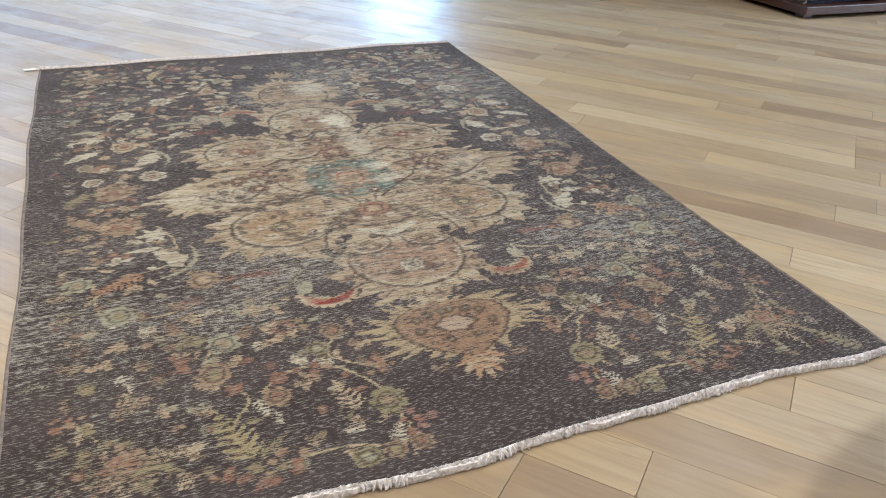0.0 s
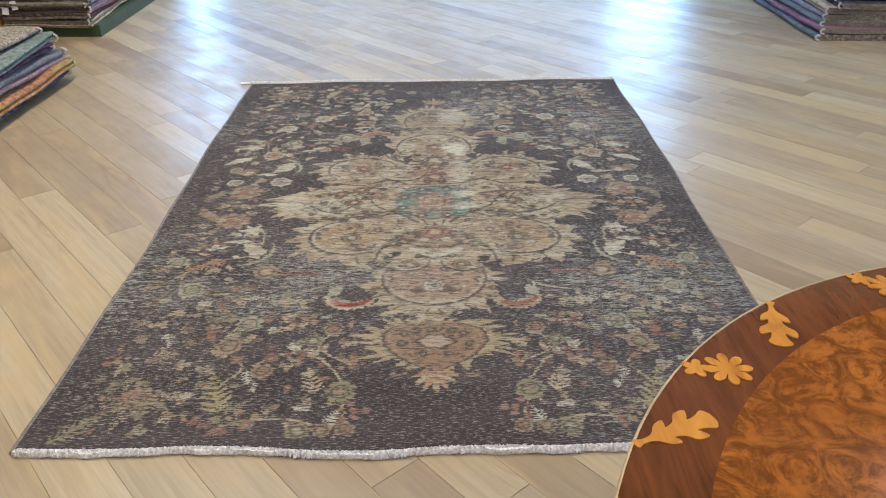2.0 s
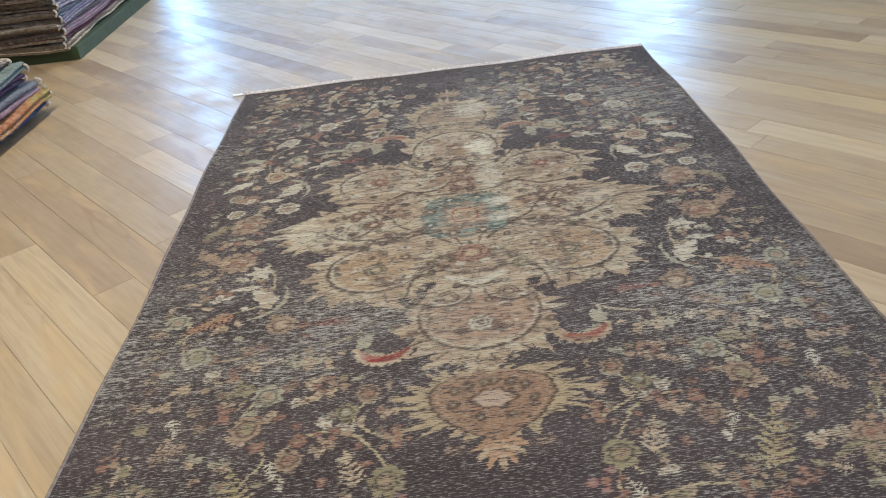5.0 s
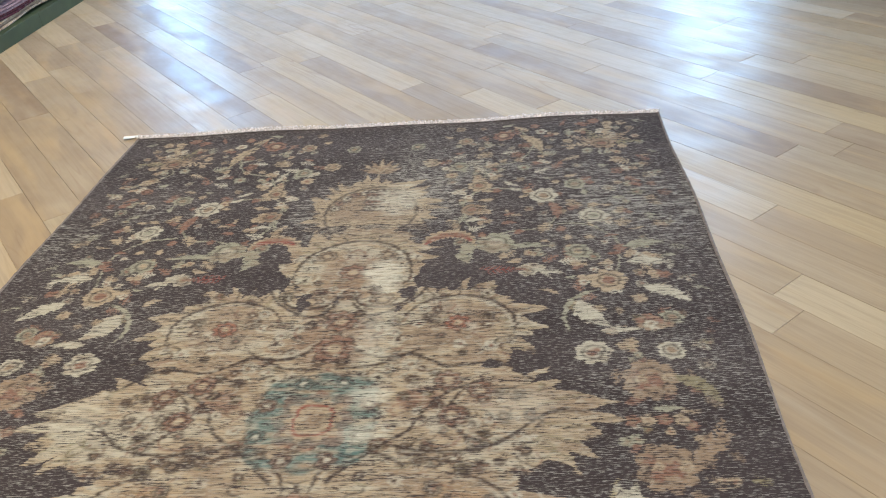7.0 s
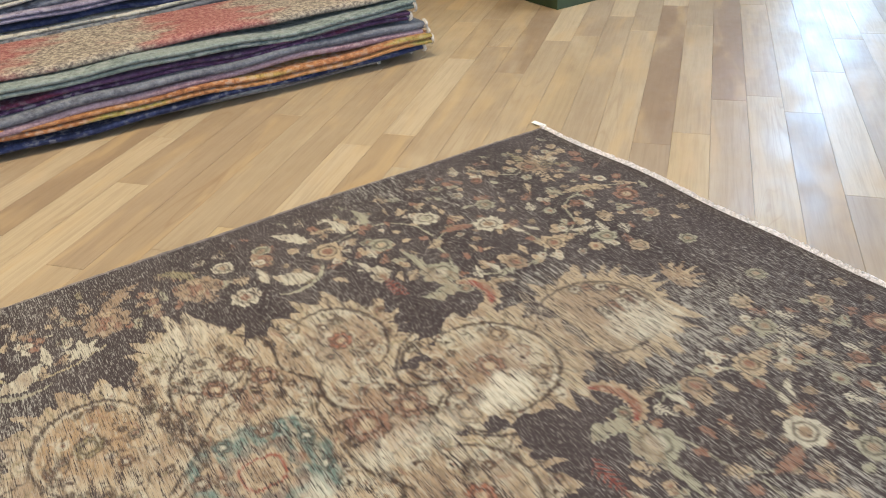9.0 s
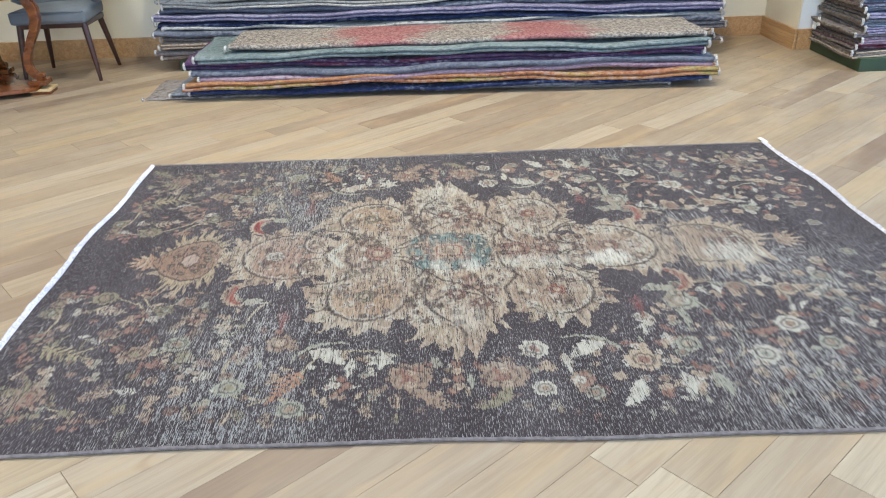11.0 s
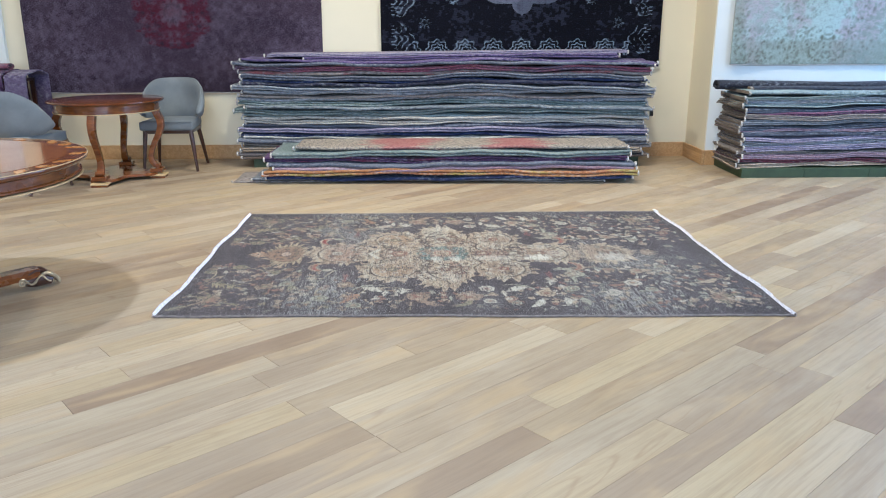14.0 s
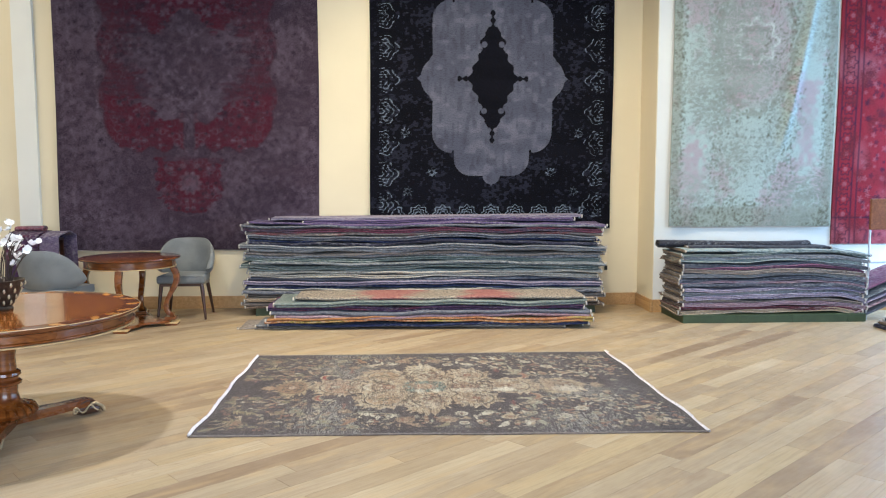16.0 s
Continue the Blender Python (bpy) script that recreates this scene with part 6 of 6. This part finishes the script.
# ---- small round table ----
def side_table(m):
    t = tagged(new("occasional_table"), "round mahogany table with four curved legs on a platform", "table")
    t.matrix_world = m
    R, Z = 0.49, 0.715
    part("tabletop", lathe("tabletop", [(0.0005, Z - 0.028), (R - 0.03, Z - 0.028), (R - 0.006, Z - 0.02), (R, Z - 0.012), (R - 0.002, Z - 0.003), (R - 0.008, Z), (0.0005, Z)], M_MAHOG_TOP, 80), t)
    part("apron", lathe("apron", [(R - 0.10, Z - 0.095), (R - 0.05, Z - 0.095), (R - 0.05, Z - 0.029), (R - 0.10, Z - 0.029)], M_MAHOG, 80, True), t)
    part("gilt_line", lathe("gilt_line", [(R - 0.07, Z - 0.106), (R - 0.044, Z - 0.104), (R - 0.044, Z - 0.097), (R - 0.07, Z - 0.097)], M_GOLD, 80, True), t, "pale gilt moulding under the apron")
    # base plate with four concave sides
    pts = []
    for k in range(4):
        a0 = radians(90 * k)
        for i in range(10):
            s = i / 9 - 0.5
            a = a0 + s * radians(26) if i in (0, 9) else a0 + s * radians(26)
            pts.append((0.39 * math.cos(a), 0.39 * math.sin(a)))
        for i in range(1, 12):
            s = i / 12
            a = a0 + radians(13) + s * radians(64)
            r = 0.39 - 0.15 * math.sin(math.pi * s)
            pts.append((r * math.cos(a), r * math.sin(a)))
    n = len(pts)
    verts = [(x, y, 0.055) for x, y in pts] + [(x, y, 0.03) for x, y in pts]
    faces = [tuple(range(n)), tuple(range(2 * n - 1, n - 1, -1))] + [(i, n + i, n + (i + 1) % n, (i + 1) % n) for i in range(n)]
    part("base_plate", mesh("base_plate", verts, faces, M_MAHOG, False), t)
    for k in range(4):
        a = radians(90 * k)
        c, s = math.cos(a), math.sin(a)
        prof = ((0.405, 0.635), (0.425, 0.59), (0.452, 0.53), (0.455, 0.47), (0.43, 0.40), (0.39, 0.33), (0.355, 0.26), (0.34, 0.20), (0.345, 0.15), (0.37, 0.115), (0.40, 0.10))
        wid = ((0.034, 0.028), (0.033, 0.03), (0.032, 0.032), (0.03, 0.03), (0.028, 0.026), (0.027, 0.024), (0.026, 0.022), (0.026, 0.022), (0.028, 0.024), (0.03, 0.022), (0.03, 0.014))
        leg = part("leg", sweep("leg", [(r * c, r * s, z) for r, z in prof], list(wid), M_MAHOG, 12, (-s, c, 0), 0.8), t)
        part("scroll", sweep("scroll", [(0.395 * c - q * s, 0.395 * s + q * c, 0.107) for q in (-0.036, 0.036)], [(0.022, 0.022)] * 2, M_MAHOG, 14, (c, s, 0)), leg)
        part("block", box("block", (-0.055, -0.06, 0.056), (0.055, 0.06, 0.088), M_MAHOG, 0.004), t, m=pose(0.385 * c, 0.385 * s, 0, 0, 0, 90 * k))
        foot = part("foot", box("foot", (-0.062, -0.068, 0.0), (0.062, 0.068, 0.029), M_MAHOG, 0.003), t, m=pose(0.395 * c, 0.395 * s, 0, 0, 0, 90 * k))
        part("gilt_band", box("gilt_band", (-0.066, -0.072, 0.020), (0.066, 0.072, 0.034), M_GOLD, 0.002), foot, "pale gilt band on the foot")
    return t


side_table(pose(-1.82, -0.55, 0, 0, 0, 4))


# ---- upholstered tub chairs ----
def tub_chair():
    t = tagged(new("tub_chair"), "grey blue upholstered tub chair with dark tapered legs", "chair", "tub chairs")
    # local +x is the front
    bm = bmesh.new()
    bmesh.ops.create_cube(bm, size=1)
    for v in bm.verts:
        v.co = ((v.co.x) * 0.50, v.co.y * (0.50 if v.co.x > 0 else 0.43), 0.435 + v.co.z * 0.085)
    bmesh.ops.bevel(bm, geom=bm.edges[:], offset=0.028, segments=4, affect="EDGES", profile=0.6)
    part("seat", from_bm("seat", bm, M_CHAIR), t)
    part("piping", sweep("piping", [(0.245, -0.242, 0.468), (0.252, -0.1, 0.474), (0.252, 0.1, 0.474), (0.245, 0.242, 0.468)], (0.005, 0.005), M_CHAIR, 6, (1, 0, 0)), t)
    # wrap-round back
    na, nh = 40, 10
    verts, faces = [], []
    for side in (0, 1):
        for i in range(na + 1):
            s = 2 * i / na - 1
            a = math.pi + s * radians(112)
            e = abs(s)
            low = 0.475 + 0.06 * e ** 6
            high = 0.848 - 0.03 * e ** 2 - 0.29 * max(0.0, (e - 0.26) / 0.74) ** 1.9
            for j in range(nh + 1):
                h = j / nh
                bulge = 0.012 * math.sin(math.pi * h)
                edge = min(1.0, min(j, nh - j) / 1.6, min(i, na - i) / 1.6)
                th = 0.028 * (0.25 + 0.75 * edge ** 0.5)
                off = (bulge + th) if side == 0 else (bulge - th)
                flare = 0.05 * h
                rx, ry = 0.255 + flare + off, 0.252 + flare * 0.5 + off
                z = low + (high - low) * h
                verts.append((0.0 + rx * math.cos(a) * 0.98 - 0.02 * h, ry * math.sin(a), z))
    w = nh + 1
    half = (na + 1) * w
    for i in range(na):
        for j in range(nh):
            q = (i * w + j, (i + 1) * w + j, (i + 1) * w + j + 1, i * w + j + 1)
            faces += [q[::-1], tuple(half + v for v in q)]
    rim = [i * w for i in range(na + 1)], [i * w + nh for i in range(na + 1)]
    for r in rim:
        for i in range(na):
            faces.append((r[i], r[i + 1], half + r[i + 1], half + r[i]))
    for i in (0, na):
        for j in range(nh):
            faces.append((i * w + j, i * w + j + 1, half + i * w + j + 1, half + i * w + j))
    part("backrest", mesh("backrest", verts, faces, M_CHAIR), t)
    part("seat_frame", box("seat_frame", (-0.20, -0.21, 0.36), (0.21, 0.22, 0.395), M_DARKWOOD, 0.006), t)
    for x, y, ox, oy in ((0.19, 0.21, 0.03, 0.04), (0.19, -0.21, 0.03, -0.04), (-0.18, 0.19, -0.07, 0.05), (-0.18, -0.19, -0.07, -0.05)):
        part("leg", sweep("leg", [(x, y, 0.385), (x + ox * 0.5, y + oy * 0.5, 0.2), (x + ox, y + oy, 0.0)], [(0.022, 0.022), (0.018, 0.018), (0.012, 0.012)], M_DARKWOOD, 10, (0, 1, 0)), t)
    return t


chair = tub_chair()
chair.matrix_world = pose(-2.32, -0.135, 0, 0, 0, 2)
tagged(copy_thing(chair, pose(-1.34, -1.10, 0, 0, 0, 164)), "grey blue upholstered tub chair turned towards the small table")

# ---- rugs draped over a low rack by the pilaster ----


def draped(mat, wide, high, deep, m, label, seed):
    rng = np.random.RandomState(seed)
    prof = []
    for i in range(26):
        s = i / 25
        a = math.pi * (1 - s)
        x = deep / 2 * math.cos(a)
        k = 0 if (x * x) < 0 else 1
        prof.append((deep / 2 * max(-1, min(1, 1.5 * math.cos(a))), high - deep * 0.35 * (abs(math.cos(a)) ** 3)))
    prof = [(-deep / 2 - 0.03, 0.02), (-deep / 2 - 0.02, high * 0.5)] + prof + [(deep / 2 + 0.03, high * 0.5), (deep / 2 + 0.05, 0.02)]
    verts, faces = [], []
    n, ns = len(prof), 24
    for layer in (0.0, 0.012):
        for i in range(ns + 1):
            y = wide * (i / ns - 0.5)
            for j, (x, z) in enumerate(prof):
                f = 0.018 * math.sin(y * 11 + seed) * (1 - z / high)
                sx = 1 if x > 0 else -1
                verts.append((x + sx * (layer + f), y, max(0.004, z + layer + 0.006 * math.sin(y * 7 + j))))
    half = (ns + 1) * n
    for i in range(ns):
        for j in range(n - 1):
            q = (i * n + j, (i + 1) * n + j, (i + 1) * n + j + 1, i * n + j + 1)
            faces += [q, tuple(half + v for v in q[::-1])]
    for i in (0, ns):
        for j in range(n - 1):
            faces.append((i * n + j, i * n + j + 1, half + i * n + j + 1, half + i * n + j))
    for j in (0, n - 1):
        for i in range(ns):
            faces.append((i * n + j, (i + 1) * n + j, half + (i + 1) * n + j, half + i * n + j))
    return thing("draped_rug", mesh("draped_rug", verts, faces, mat), label, "rug", "rugs on the rack", m=m)


rack = tagged(new("rug_rack"), "dark wooden rack holding draped rugs", "rack")
for x, y in ((-2.74, -2.02), (-2.74, -1.62), (-2.34, -2.02), (-2.34, -1.62)):
    part("post", box("post", (x - 0.018, y - 0.018, 0), (x + 0.018, y + 0.018, 0.84), M_DARKWOOD, 0.004), rack)
part("shelf", box("shelf", (-2.76, -2.04, 0.82), (-2.32, -1.60, 0.845), M_DARKWOOD, 0.004), rack)
draped(C["plum"], 0.34, 0.92, 0.46, pose(-2.54, -1.86, 0), "deep purple rug draped over the rack", 2)
draped(C["heather"], 0.20, 0.915, 0.46, pose(-2.52, -1.56, 0), "pale violet rug draped over the rack", 3)
rolled_rug("rolled_rug", 0.30, 0.045, pose(-2.54, -1.86, 0.93), C["wine"], "wine red rug rolled on top of the rack", "rugs on the rack", 6)

# ---- wooden chair at the edge of the shop window ----
stand = tagged(new("display_stand"), "wooden display stand with a pale metal frame", "stand")
stand.matrix_world = pose(-1.5, 7.42, 0)
part("board", box("board", (-0.2, -0.22, 0.97), (-0.17, 0.22, 1.30), M_OAKDARK, 0.012, 3), stand)
for y in (-0.21, 0.21):
    part("upright", sweep("upright", [(-0.185, y, 0.0), (-0.185, y, 0.5), (-0.185, y, 0.972)], (0.012, 0.012), M_METAL, 12, (1, 0, 0)), stand)
part("crossbar", sweep("crossbar", [(-0.185, -0.2, 0.62), (-0.185, 0.2, 0.62)], (0.010, 0.010), M_METAL, 12, (1, 0, 0)), stand)


# ---- floor planks, last ----
def clip(poly, axis, limit, keep_less):
    out = []
    for i in range(len(poly)):
        a, b = poly[i], poly[(i + 1) % len(poly)]
        ia = (a[axis] <= limit) == keep_less or a[axis] == limit
        ib = (b[axis] <= limit) == keep_less or b[axis] == limit
        if ia:
            out.append(a)
        if ia != ib:
            t = (limit - a[axis]) / (b[axis] - a[axis])
            out.append((a[0] + t * (b[0] - a[0]), a[1] + t * (b[1] - a[1])))
    return out


def prism(poly, z):
    """A plank: a slightly inset top face, an arris and sides."""
    n = len(poly)
    cx, cy = sum(q[0] for q in poly) / n, sum(q[1] for q in poly) / n
    inset = []
    for x, y in poly:
        d = math.hypot(x - cx, y - cy) or 1
        inset.append((x - (x - cx) / d * 0.0010, y - (y - cy) / d * 0.0010))
    verts = [(x, y, z) for x, y in inset] + [(x, y, z - 0.0012) for x, y in poly] + [(x, y, -0.012) for x, y in poly]
    faces = [tuple(range(n))]
    for i in range(n):
        j = (i + 1) % n
        faces += [(i, n + i, n + j, j), (n + i, 2 * n + i, 2 * n + j, n + j)]
    return verts, faces


floor = bpy.data.objects["floor"]
prng = random.Random(17)
ang = radians(130)
du, dv = (math.cos(ang), math.sin(ang)), (-math.sin(ang), math.cos(ang))
W, GAP = 0.142, 0.0005
shared, rest_v, rest_f, made = {}, [], [], 0
row = -95
while row < 95:
    row += 1
    v0 = row * W
    u = -13.0 - prng.uniform(0, 1.6)
    while u < 13.5:
        long = prng.choice((0.7, 0.95, 1.2, 1.45, 1.7, 1.95))
        a, b = u + GAP, u + long - GAP
        u += long
        quad = [(2.8 + p * du[0] + q * dv[0], 2.2 + p * du[1] + q * dv[1]) for p, q in ((a, v0 + GAP), (b, v0 + GAP), (b, v0 + W - GAP), (a, v0 + W - GAP))]
        poly = quad
        for axis, limit, less in ((0, X0, False), (0, X1, True), (1, Y0, False), (1, Y1, True)):
            poly = clip(poly, axis, limit, less) if len(poly) > 2 else []
        if len(poly) < 3:
            continue
        z = prng.choice((-0.0005, -0.0003, -0.0001))
        cx, cy = sum(q[0] for q in quad) / 4, sum(q[1] for q in quad) / 4
        whole = len(poly) == 4 and all(abs(p[0] - q[0]) + abs(p[1] - q[1]) < 1e-6 for p, q in zip(poly, quad))
        if whole and made < 300 and -1.6 < cx < 5.2 and -0.6 < cy < 5.6:
            if (long, z) not in shared:
                h = long / 2 - GAP
                shared[long, z] = mesh("plank", *prism([(-h, -W / 2 + GAP), (h, -W / 2 + GAP), (h, W / 2 - GAP), (-h, W / 2 - GAP)], z), M_PLANK, False)
            part("plank", shared[long, z], floor, m=pose(cx, cy, 0, 0, 0, 130))
            made += 1
        else:
            vs, fs = prism(poly, z)
            k = len(rest_v)
            rest_v += vs
            rest_f += [tuple(k + i for i in f) for f in fs]
tagged(part("planks", mesh("planks", rest_v, rest_f, M_PLANK, False), floor), kind="stuff")
